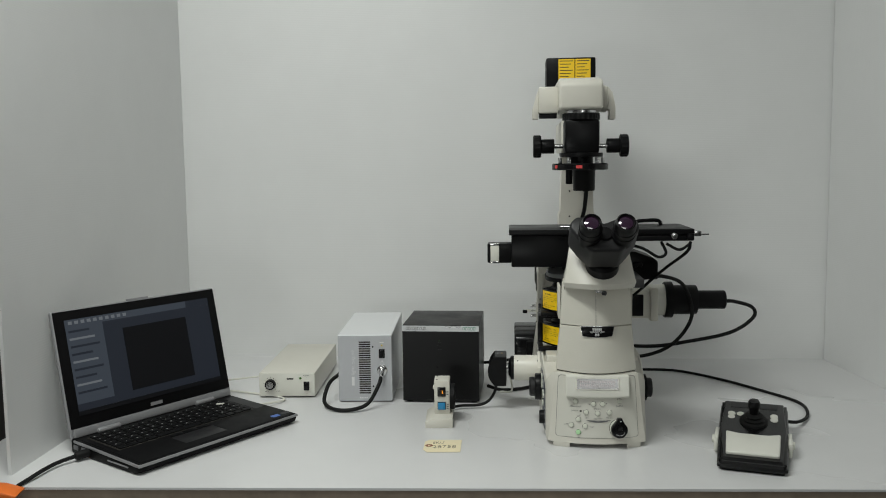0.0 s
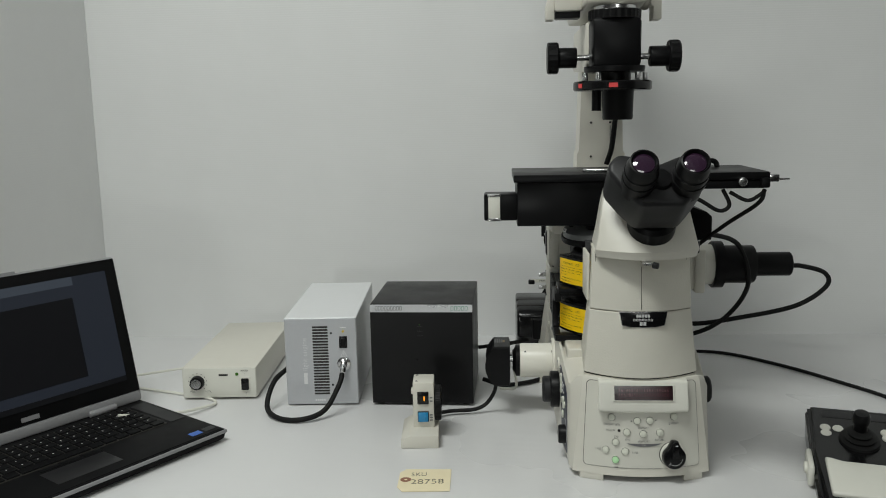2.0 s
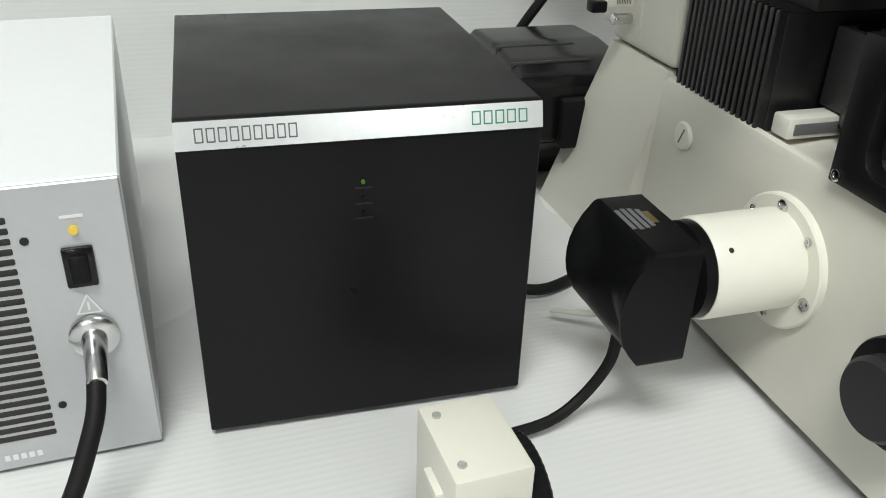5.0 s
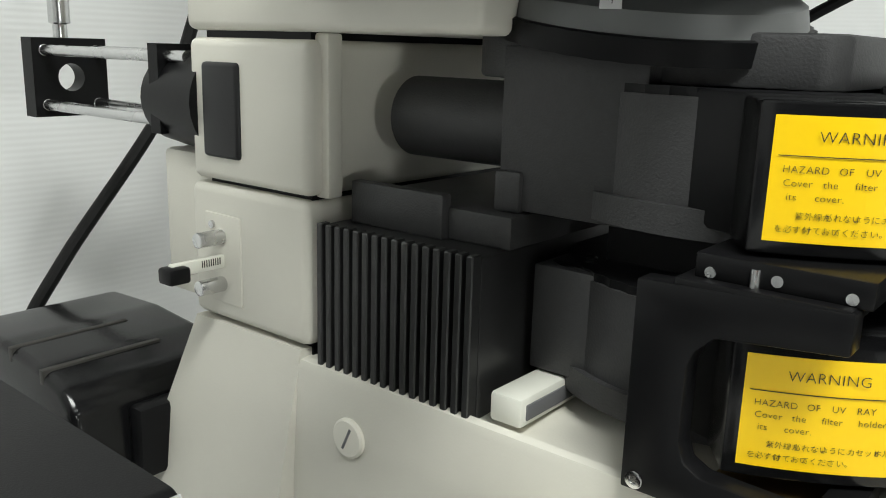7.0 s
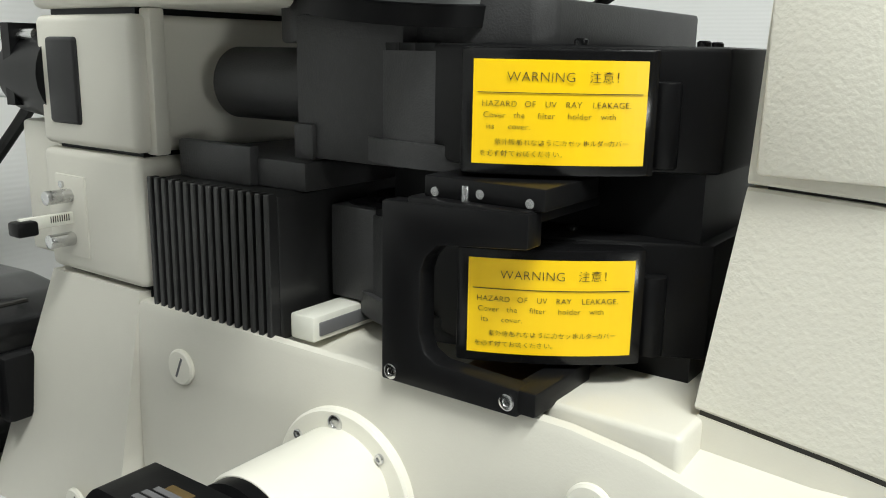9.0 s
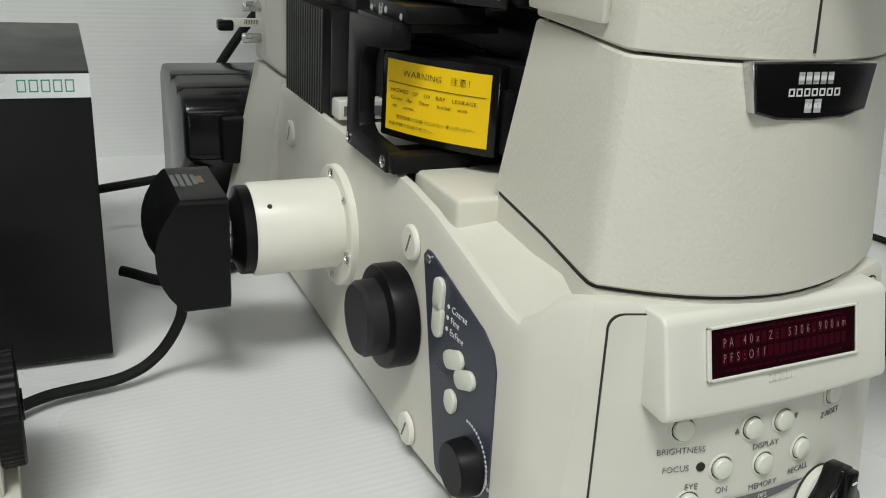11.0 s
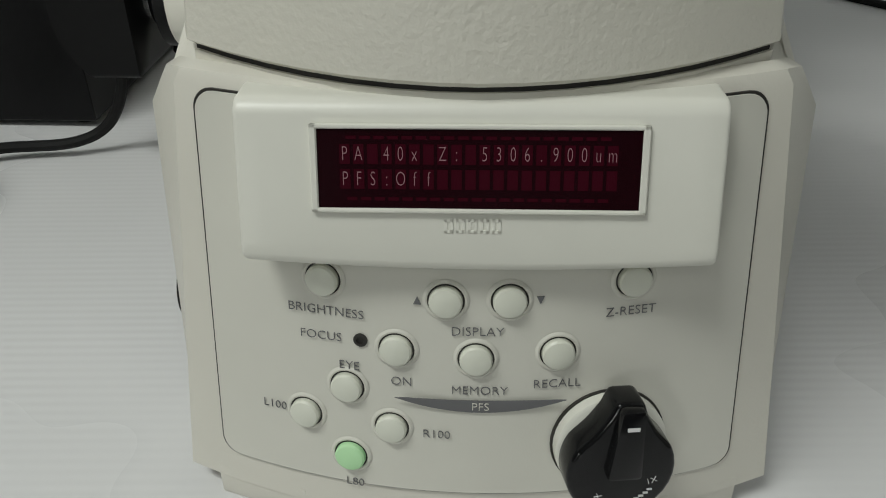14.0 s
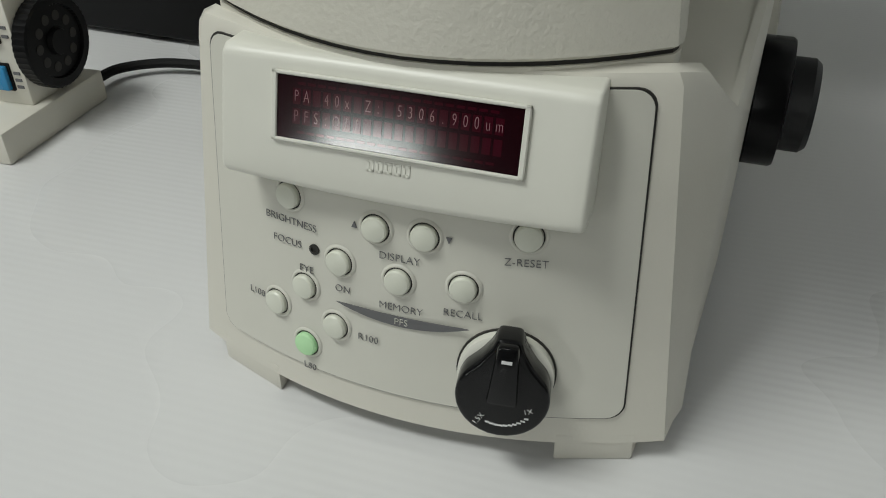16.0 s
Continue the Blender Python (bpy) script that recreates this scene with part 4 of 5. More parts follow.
part("arm_wing_flap", prism([(LX + 0.056, 0.66), (LX + 0.066, 0.648), (LX + 0.072, 0.62), (LX + 0.072, 0.594), (LX + 0.060, 0.594), (LX + 0.060, 0.612), (LX + 0.056, 0.615)], "y", 0.22, 0.255, 0.001), CREAM, scope, m=UPPER)
lampbox = part("lamphouse", box(-0.079, 0.0305, 0.42, 0.50, 0.655, 0.742, 0.003), BLACK, scope, "black lamp housing with yellow warning labels", m=UPPER)
for x0, x1 in ((-0.052, -0.0165), (-0.0145, 0.019)):
    lab = part("warning_label", box(x0, x1, 0.4188, 0.4202, 0.678, 0.7385), YELLOW, lampbox, smooth=False)
    for k in range(8):
        part("lettering_bar", box(x0 + 0.003, x1 - 0.003 - 0.01 * ((k * 7) % 3) / 2, 0.4184, 0.4189, 0.7335 - k * 0.0068, 0.7350 - k * 0.0068), INK, lab, smooth=False)
CX, CY = -0.0195, 0.195
part("condenser_cap", lathe([(0.037, 0), (0.037, 0.012), (0.035, 0.013), (0.0003, 0.013)], (CX, CY, 0.592), (0, 0, 1), 60, None, 1, 0.03), BLACK, scope, m=UPPER)
part("condenser_collar", lathe([(0.031, 0), (0.031, 0.006), (0.0003, 0.006)], (CX, CY, 0.604), (0, 0, 1), 40), STEEL, scope, m=UPPER)
part("condenser_carrier", box(CX - 0.034, CX + 0.034, CY - 0.03, CY + 0.06, 0.525, 0.593, 0.006), BLACK, scope, "black condenser carrier", m=UPPER)
part("condenser_arm", prism([(CY + 0.02, 0.592), (CY + 0.22, 0.592), (CY + 0.22, 0.53), (CY + 0.02, 0.52)], "x", CX - 0.038, CX + 0.025, 0.003), CREAM, scope, m=UPPER)
part("condenser_plate", lathe([(0.042, 0), (0.043, 0.004), (0.043, 0.008), (0.0003, 0.009)], (CX, CY - 0.004, 0.519), (0, 0, 1), 48), BLACK, scope, m=UPPER)
turret = part("condenser_turret", lathe([(0.054, 0), (0.0555, 0.002), (0.0555, 0.011), (0.054, 0.013), (0.0003, 0.013)], (CX - 0.002, CY, 0.4935), (0, 0, 1), 64), BLACK_GLOSS, scope, "black condenser turret with red marks", m=UPPER)
for a, w in ((-96, 0.006), (-150, 0.004)):
    a = radians(a)
    c = (CX - 0.002 + 0.0553 * math.cos(a), CY + 0.0553 * math.sin(a), 0.5)
    part("red_mark", box(-w, w, -0.0005, 0.0008, -0.003, 0.003), RED_MARK, turret, m=Matrix.Translation(c) @ pose(0, 0, 0, 0, 0, math.degrees(a) - 90))
part("condenser_lens", lathe([(0.0205, 0), (0.0215, 0.002), (0.0225, 0.04), (0.024, 0.043), (0.0003, 0.043)], (CX + 0.006, CY, 0.452), (0, 0, 1), 40), BLACK, scope, m=UPPER)
part("condenser_stub", cyl((CX - 0.022, CY + 0.02, 0.465), (CX - 0.022, CY + 0.02, 0.495), 0.007), BLACK, scope, m=UPPER)
part("condenser_neck", cyl((CX, CY, 0.506), (CX, CY, 0.52), 0.024), BLACK, scope, m=UPPER)
for sx, x0 in ((-1, -0.056), (1, 0.016)):
    part("condenser_shaft", cyl((x0 + 0.01 * -sx, CY + 0.01, 0.541), (x0 + sx * 0.022, CY + 0.01, 0.541), 0.0045), STEEL, scope, m=UPPER)
    k = part("condenser_knob", cyl((x0 + sx * 0.016, CY + 0.01, 0.541), (x0 + sx * 0.043, CY + 0.01, 0.541), 0.0145, edge=0.001), BLACK, scope, "black condenser focus knob", m=UPPER)
    part("knob_rim", lathe([(0.021, 0), (0.0225, 0.002), (0.0225, 0.014), (0.021, 0.016), (0.0003, 0.016)], (x0 + sx * 0.042, CY + 0.01, 0.541), (sx, 0, 0), 36, None, 1, 0.04), BLACK, k)
for a in (200, 235, 310, 340):
    a = radians(a)
    part("centring_screw", cyl((CX + 0.045 * math.cos(a), CY + 0.04 * math.sin(a), 0.505), (CX + 0.045 * math.cos(a), CY + 0.04 * math.sin(a), 0.518), 0.004, edge=0.001), STEEL, turret)

# fluorescence arm on the far side, and the rear port cage
part("side_port_block", box(0.09, 0.19, 0.43, 0.50, 0.152, 0.218, 0.004), CREAM, scope, m=Matrix.Translation((-0.025, 0, 0.002)))
part("side_port_plate", box(0.187, 0.205, 0.425, 0.505, 0.146, 0.224, 0.004), CREAM, scope, m=Matrix.Translation((-0.025, 0, 0.002)))
part("side_port_window", box(0.135, 0.172, 0.4275, 0.432, 0.158, 0.208, 0.002), BLACK, scope, m=Matrix.Translation((-0.025, 0, 0.002)))
part("lamp_collar", lathe([(0.040, 0), (0.042, 0.002), (0.042, 0.018), (0.034, 0.019), (0.034, 0.072), (0.033, 0.074), (0.0215, 0.075), (0.0215, 0.138), (0.020, 0.14), (0.0003, 0.14)], (0.200, 0.475, 0.191), (1, 0, 0), 44), BLACK, scope, "black light guide collimator")
part("port_neck", cyl((0.176, 0.475, 0.191), (0.202, 0.475, 0.191), 0.036, seg=40), IVORY, scope)
part("filter_wheel_box", prism([(0.06, 0.262), (0.157, 0.262), (0.157, 0.300), (0.148, 0.308), (0.11, 0.322), (0.06, 0.322)], "y", 0.30, 0.39, 0.003), BLACK, scope)
part("side_lever", cyl((0.07, 0.23, 0.342), (0.098, 0.23, 0.342), 0.0045, edge=0.001), BLACK, scope)
CG = (-0.074, 0.2485)
part("cage_cone", cyl((CG[0], 0.43, CG[1]), (CG[0], 0.478, CG[1]), 0.027, 0.022), BLACK, scope, m=BACK)
cage = thing("optics_cage", "black square optics mounts on four steel rods behind the column", "optics mount", Matrix.Translation((0, 0, LIFT)))
for nm, y0, y1, h in (("mount_plate", 0.476, 0.484, 0.0215), ("end_plate", 0.600, 0.612, 0.0225)):
    b = bmesh.new()
    ring = []
    for i in range(32):
        a = 2 * math.pi * i / 32 + math.pi / 4
        sq = h / max(abs(math.cos(a)), abs(math.sin(a)))
        ring.append((sq * math.cos(a), sq * math.sin(a), 0.008 * math.cos(a), 0.008 * math.sin(a)))
    loops = [[(CG[0] + r_[k], y, CG[1] + r_[k + 1]) for r_ in ring] for k, y in ((0, y0), (0, y1), (2, y1), (2, y0), (0, y0))]
    vs = [[b.verts.new(p) for p in lp] for lp in loops[:4]]
    for p, q in ((0, 1), (1, 2), (2, 3), (3, 0)):
        for i in range(32):
            b.faces.new((vs[p][i], vs[p][(i + 1) % 32], vs[q][(i + 1) % 32], vs[q][i]))
    part(nm, b, BLACK, cage)
for dx in (-0.0155, 0.0155):
    for dz in (-0.0155, 0.0155):
        part("rod", cyl((CG[0] + dx, 0.46, CG[1] + dz), (CG[0] + dx, 0.608, CG[1] + dz), 0.003, seg=14), STEEL, cage)
        screw("rod_screw", cage, (CG[0] + dx, 0.600, CG[1] + dz), (0, -1, 0), 0.0032, h=0.001)
part("micrometer", lathe([(0.004, 0), (0.004, 0.008), (0.006, 0.009), (0.006, 0.024), (0.005, 0.025), (0.0003, 0.025)], (CG[0] - 0.002, 0.606, CG[1] + 0.0220), (0, 0, 1), 24), STEEL, cage)
part("rear_box", box(-0.086, -0.03, 0.438, 0.476, 0.150, 0.224, 0.003), CREAM, scope, m=BACK)

# ---- camera on the side port ----
ccd = thing("digital_camera", "black square digital camera on the side port", "camera", Matrix.Translation((0, 0, LIFT)))
CCX = -0.1655
b = bmesh.new()
def ccd_ring(x, h, r):
    """A rounded square outline with extra points along its sides."""
    ring = []
    corners = ((h - r, h - r, 0), (-h + r, h - r, 90), (-h + r, -h + r, 180), (h - r, -h + r, 270))
    for k, (cx, cz, a0) in enumerate(corners):
        pts_ = [(cx + r * math.cos(radians(a0 + 22.5 * q)), cz + r * math.sin(radians(a0 + 22.5 * q))) for q in range(5)]
        nx_, nz_, na = corners[(k + 1) % 4]
        nxt = (nx_ + r * math.cos(radians(na)), nz_ + r * math.sin(radians(na)))
        last = pts_[-1]
        pts_ += [(last[0] + (nxt[0] - last[0]) * q / 9, last[1] + (nxt[1] - last[1]) * q / 9) for q in range(1, 9)]
        ring += [(x, FY + a, FZ + 0.0005 + b_) for a, b_ in pts_]
    return ring


front_ring = [(x + 0.013 * abs((z - FZ - 0.0005) / 0.03) ** 2.2, y, z) for x, y, z in ccd_ring(CCX - 0.0385, 0.0312, 0.003)]
dish = []
for h_, dx_ in ((0.0304, 0.0002), (0.0285, 0.0010), (0.0245, 0.0030), (0.020, 0.0055), (0.014, 0.0075), (0.008, 0.0087), (0.002, 0.009)):
    dish.append([(CCX - 0.0385 + dx_ + 0.013 * abs((z - FZ - 0.0005) / 0.03) ** 2.2, y, z) for x, y, z in ccd_ring(0, h_, min(0.003, h_ * 0.4))])
part("camera_body", loft([ccd_ring(CCX, 0.028, 0.003), ccd_ring(CCX - 0.001, 0.0312, 0.003), front_ring] + dish), BLACK, ccd, "black anodised camera body with a dished end")
for i, (w, mt) in enumerate(((0.012, BRASS_DARK), (0.018, GREY_INK), (0.021, BRASS_DARK), (0.022, GREY_INK), (0.02, BRASS_DARK))):
    part("label_bar", box(-w / 2, w / 2, -0.0012 if i else -0.0022, 0.0012, 0, 0.0003), BRASS_DARK if i == 0 else GREY_INK, ccd, smooth=False, m=Matrix.Translation((CCX - 0.013 - i * 0.0035 + 0.004, FY + 0.004, FZ + 0.0317)) @ pose(0, 0, 0, 0, 0, -90))
part("camera_cable", sweep([(CCX - 0.022, FY - 0.004, FZ - 0.028), (-0.190, 0.236, 0.034), (-0.203, 0.237, 0.013), (-0.2235, 0.2325, 0.0045), (-0.262, 0.2255, 0.004), (-0.285, 0.208, 0.004), (-0.288, 0.185, 0.004)], 0.0031), RUBBER, ccd)

# ---- black controller box with a bevelled silver strip ----
PR = pose(-0.3905, 0.2730, 0, 0, 0, -1.3) @ Matrix.Diagonal((1.015, 1.0, 1.068, 1))
prior = thing("stage_controller", "black metal stage controller box with a silver name strip", "controller", PR)
W, H, D = 0.1635, 0.1595, 0.187
part("case", prism([(0, 0.004), (0, H - 0.0125), (0.0035, H - 0.001), (0.006, H), (D, H), (D, 0.004)], "x", 0, W, 0.0006, 1), BLACK_CASE, prior)
for fx in (0.012, W - 0.012):
    for fy in (0.015, D - 0.015):
        part("foot", cyl((fx, fy, 0), (fx, fy, 0.005), 0.007, seg=18), RUBBER, prior)
SM = plane_m((W / 2, 0.0012, H - 0.0066), (1, 0, 0), (0, 0.0035, 0.0115))
strip = part("name_strip", box(-W / 2, W / 2, -0.0058, 0.0058, -0.0002, 0.0006), STRIP, prior, "brushed silver name strip", smooth=False, m=SM)
glyphs("name_mark", strip, -0.0735, -0.0295, -0.0030, 0.0030, 9, GREY_INK, 0.0006, 0.0006)
glyphs("name_mark", strip, 0.0475, 0.0755, -0.0030, 0.0030, 5, GREEN_INK, 0.0006, 0.0006)
for i, z in enumerate((0.128, 0.1205, 0.1135)):
    part("status_lamp", cyl((0.079, 0.0002, z), (0.079, -0.0012, z), 0.0009, seg=14), GREEN_LED if i == 0 else BLACK_GLOSS, prior)
    part("lettering_bar", box(0.0755, 0.0835, -0.0004, 0.0002, z - 0.0034, z - 0.0026), GREY_DARK, prior, smooth=False)

# ---- light source box ----
SO = pose(-0.5320, 0.2690, 0, 0, 0, 3.0) @ Matrix.Diagonal((1.04, 1.03, 1.04, 1))
sola = thing("light_source", "silver light source box with a vent and a light guide", "light source", SO)
W, H, D = 0.1135, 0.1425, 0.278
part("case", box(0, W, 0.0015, D, 0.003, H, 0.001, 1), SILVER_TOP, sola)
fp = part("front_plate", box(0.0005, W - 0.0005, -0.0008, 0.0016, 0.0025, H - 0.0005, 0.0006, 1), SILVER, sola, "matt silver front plate")
for fx in (0.012, W - 0.012):
    for fy in (0.02, D - 0.02):
        part("foot", cyl((fx, fy, 0), (fx, fy, 0.004), 0.007, seg=18), RUBBER, sola)
for i in range(24):
    z = 0.128 - i * 0.0047
    part("vent_slot", box(0.044, 0.0685, -0.0014, 0.0, z - 0.0015, z + 0.0015, 0.0012, 2), INK, fp)
FM = lambda x, z, a=0: plane_m((x, -0.0011, z), (math.cos(radians(a)), 0, math.sin(radians(a))), (-math.sin(radians(a)), 0, math.cos(radians(a))))
text("lettering", "light engine", 0.0118, WHITE_INK, fp, FM(0.031, 0.0575, 90), "LEFT")
part("name_mark", box(-0.0002, 0.0182, -0.0028, 0.0028, 0, 0.0002), WHITE_INK, fp, smooth=False, m=FM(0.0312, 0.036, 90))
for i in range(5):
    part("name_mark", box(-0.0001, 0.0022, -0.0016, 0.0016, 0, 0.0002), WHITE_INK, fp, smooth=False, m=FM(0.045 + i * 0.0034, 0.0095))
sw = part("power_switch", box(0.086, 0.0985, -0.003, 0.0, 0.094, 0.113, 0.001), BLACK_GLOSS, fp)
part("switch_rocker", box(0.0885, 0.096, -0.0055, -0.002, 0.097, 0.110, 0.001), BLACK, sw)
part("status_lamp", cyl((0.0925, -0.0005, 0.121), (0.0925, -0.003, 0.121), 0.0018, seg=16), AMBER_DIM, fp)
part("lettering_bar", box(0.088, 0.097, -0.0012, -0.0006, 0.1262, 0.1275), WHITE_INK, fp, smooth=False)
tri_o = prism([(-0.0055, -0.004), (0.0055, -0.004), (0, 0.006)], "z", 0, 0.0002)
part("warning_triangle", tri_o, WHITE_INK, fp, m=FM(0.0925, 0.084))
part("triangle_inner", prism([(-0.0042, -0.0033), (0.0042, -0.0033), (0, 0.0046)], "z", 0.0002, 0.0003), SILVER, fp, m=FM(0.0925, 0.084))
part("triangle_stroke", box(-0.0004, 0.0004, -0.0022, 0.002, 0.0003, 0.0005), WHITE_INK, fp, smooth=False, m=FM(0.0925, 0.084))
part("guide_socket", lathe([(0.0105, 0), (0.0105, 0.003), (0.0085, 0.004), (0.0003, 0.004)], (0.0925, -0.0008, 0.069), (0, -1, 0), 32), STEEL, fp)
part("guide_plug", cyl((0.0925, -0.003, 0.069), (0.0925, -0.026, 0.060), 0.0055, 0.0042, edge=0.0005), STEEL, fp)
for z in (0.118, 0.034):
    part("plate_screw", cyl((0.0735, -0.0006, z), (0.0735, -0.0014, z), 0.0018, seg=12), GREY_DARK, fp)
part("light_guide", sweep([(0.0925, -0.02, 0.063), (0.088, -0.038, 0.045), (0.068, -0.062, 0.014), (0.035, -0.078, 0.0055), (-0.002, -0.068, 0.005), (-0.025, -0.035, 0.012), (-0.02, 0.0, 0.04), (-0.008, 0.06, 0.045), (-0.006, 0.2, 0.03), (0.02, 0.33, 0.006)], 0.0040, 12), RUBBER, sola, "black light guide cable")

# ---- low lamp power supply ----
NK = pose(-0.7180, 0.2950, 0, 0, 0, 3.0) @ Matrix.Diagonal((1.045, 1.03, 1.045, 1))
nik = thing("power_supply", "low beige lamp power supply with dial and switch", "power supply", NK)
W, H, D = 0.1205, 0.054, 0.30
part("case", box(0, W, 0.001, D, 0.004, H, 0.0012), CREAM, nik)
fpn = part("front_plate", box(0.001, W - 0.001, -0.0006, 0.0015, 0.004, H - 0.001, 0.0006), IVORY, nik)
for fx in (0.012, W - 0.012):
    for fy in (0.02, D - 0.02):
        part("foot", cyl((fx, fy, 0), (fx, fy, 0.005), 0.007, seg=18), RUBBER, nik)
dial = part("dial", lathe([(0.0115, 0), (0.0115, 0.004), (0.0105, 0.009), (0.0003, 0.009)], (0.025, -0.0006, 0.030), (0, -1, 0), 40, None, 1, 0.03), BLACK, fpn)
part("dial_cap", lathe([(0.0082, 0), (0.008, 0.0012), (0.0002, 0.0012)], (0.025, -0.0096, 0.030), (0, -1, 0), 32), STEEL, dial)
for i in range(11):
    a = radians(-45 + i * 27)
    part("dial_tick", box(0.025 + 0.0145 * math.cos(a) - 0.0004, 0.025 + 0.0145 * math.cos(a) + 0.0004, -0.001, -0.0005, 0.030 + 0.0145 * math.sin(a) - 0.0008, 0.030 + 0.0145 * math.sin(a) + 0.0008), INK, fpn, smooth=False)
text("lettering", "MIN.", 0.0042, INK, fpn, FM(0.0165, 0.0145))
text("lettering", "MAX.", 0.0042, INK, fpn, FM(0.042, 0.0145))
text("lettering", "POWER", 0.0036, INK, fpn, FM(0.102, 0.0485))
text("lettering", "I", 0.003, INK, fpn, FM(0.102, 0.0445))
text("lettering", "O", 0.003, INK, fpn, FM(0.103, 0.0105))
part("name_mark", box(0.060, 0.0745, -0.001, -0.0005, 0.040, 0.0432), INK, fpn, smooth=False)
part("status_lamp", cyl((0.0895, -0.0005, 0.043), (0.0895, -0.0018, 0.043), 0.0026, seg=16), GREEN_LED, fpn)
sw = part("power_switch", box(0.0945, 0.1105, -0.002, 0.0, 0.0145, 0.0385, 0.001), IVORY, fpn)
part("switch_rocker", box(0.0965, 0.1085, -0.005, -0.001, 0.017, 0.036, 0.001), BLACK_GLOSS, sw)

# ---- remote pad with a disc knob ----
HB = pose(-0.3240, 0.0910, 0, 0, 0, ROT)
hub = thing("focus_remote", "beige upright remote unit with black wheel and blue button", "remote control", HB)
part("base", prism([(0, 0), (0.054, 0), (0.054, 0.019), (0.012, 0.019), (0.0, 0.012)], "y", 0.0, 0.088, 0.0015), CREAM, hub)
tw = part("tower", box(0.017, 0.048, 0.034, 0.078, 0.018, 0.0865, 0.002), CREAM, hub)
dk = part("display_key", box(0.0235, 0.040, 0.0315, 0.0345, 0.0545, 0.0735, 0.001), BLACK_GLOSS, tw)
part("amber_digit", box(0.0325, 0.0345, 0.0308, 0.0316, 0.0605, 0.067), AMBER, dk, smooth=False)
bk = part("key_frame", box(0.0235, 0.040, 0.0325, 0.0345, 0.0275, 0.0435, 0.0006), BLACK, tw)
part("blue_key", box(0.0245, 0.039, 0.0295, 0.033, 0.0285, 0.0425, 0.001), BLUE, bk, "bright blue key")
for z in (0.030, 0.034, 0.038, 0.059, 0.064):
    part("lettering_bar", box(0.0415, 0.0455, 0.0333, 0.0341, z - 0.0008, z + 0.0008), GREY_INK, tw, smooth=False)
wheel = part("wheel", lathe([(0.025, 0), (0.026, 0.001), (0.026, 0.009), (0.025, 0.010), (0.0205, 0.010), (0.020, 0.008), (0.008, 0.008), (0.007, 0.011), (0.0003, 0.011)], (0.048, 0.056, 0.0495), (1, 0, 0), 96, None, 1, 0.018), BLACK, hub, "black ribbed hand wheel")
for a in range(0, 360, 36):
    part("finger_hole", cyl((0.0555, 0.056 + 0.014 * math.cos(radians(a)), 0.0495 + 0.014 * math.sin(radians(a))), (0.0563, 0.056 + 0.014 * math.cos(radians(a)), 0.0495 + 0.014 * math.sin(radians(a))), 0.0028, seg=16), INK, wheel)
for y in (0.042, 0.070):
    part("top_screw", cyl((0.0225, y, 0.0864), (0.0225, y, 0.0874), 0.0018, seg=12), STEEL, tw)
part("side_lug", box(0.014, 0.018, 0.045, 0.06, 0.066, 0.072, 0.0008), CREAM, tw)

# ---- paper tag ----
tag = thing("paper_tag", "manila card tag with handwritten stock number", "tag", pose(-0.2815, -0.0140, 0.0006, 0, 0, 1) @ Matrix.Diagonal((1.1, 1.05, 1, 1)))
part("card", prism([(-0.031, -0.02), (-0.024, -0.0325), (0.031, -0.0305), (0.031, 0.0325), (-0.024, 0.032), (-0.031, 0.022)], "z", 0, 0.0006), PAPER, tag, smooth=False)
part("eyelet", lathe([(0.0065, 0), (0.0065, 0.0005), (0.0022, 0.0005), (0.002, 0.0001)], (-0.0225, 0.001, 0.0004), (0, 0, 1), 24), BROWN, tag)
text("lettering", "SKU", 0.0145, INK, tag, pose(-0.0075, 0.016, 0.0007, 0, 0, 3), xscale=0.75)
text("lettering", "28758", 0.019, INK, tag, pose(0.0035, -0.005, 0.0007, 0, 0, 3), xscale=0.85)

# ---- joystick ----
JM = pose(0.2410, -0.1270, 0, 0, 0, -16) @ Matrix.Diagonal((0.97, 1.25, 1.0, 1))
joy = thing("joystick_controller", "black joystick controller with pale wrist rest", "joystick", JM)
b = loft([[(x, y, 0.0) for x, y in ((-0.056, 0.0), (0.056, 0.0), (0.060, 0.1), (0.060, 0.205), (-0.060, 0.205), (-0.060, 0.1))],
          [(-0.058, -0.002, 0.012), (0.058, -0.002, 0.012), (0.062, 0.1, 0.03), (0.062, 0.207, 0.045), (-0.062, 0.207, 0.045), (-0.062, 0.1, 0.03)],
          [(-0.052, 0.004, 0.020), (0.052, 0.004, 0.020), (0.056, 0.1, 0.038), (0.057, 0.202, 0.053), (-0.057, 0.202, 0.053), (-0.056, 0.1, 0.038)]])
bmesh.ops.bevel(b, geom=b.edges[:], offset=0.007, segments=4, affect="EDGES", clamp_overlap=True)
jb = part("shell", b, BLACK_GLOSS, joy)
JT = lambda x, y: plane_m((x, y, 0.0202 + (y - 0.004) * 0.1667), (1, 0, 0), (0, 1, 0.1667))
part("wrist_rest", prism([(-0.044, -0.034), (0.044, -0.034), (0.047, 0.034), (0.025, 0.028), (-0.025, 0.028), (-0.047, 0.034)], "z", -0.003, 0.006, 0.003, 3), IVORY, joy, "pale grey wrist rest", m=JT(0, 0.05))
part("screen", box(-0.042, 0.042, -0.008, 0.008, 0, 0.0008), GREY_DARK, joy, smooth=False, m=JT(0, 0.183))
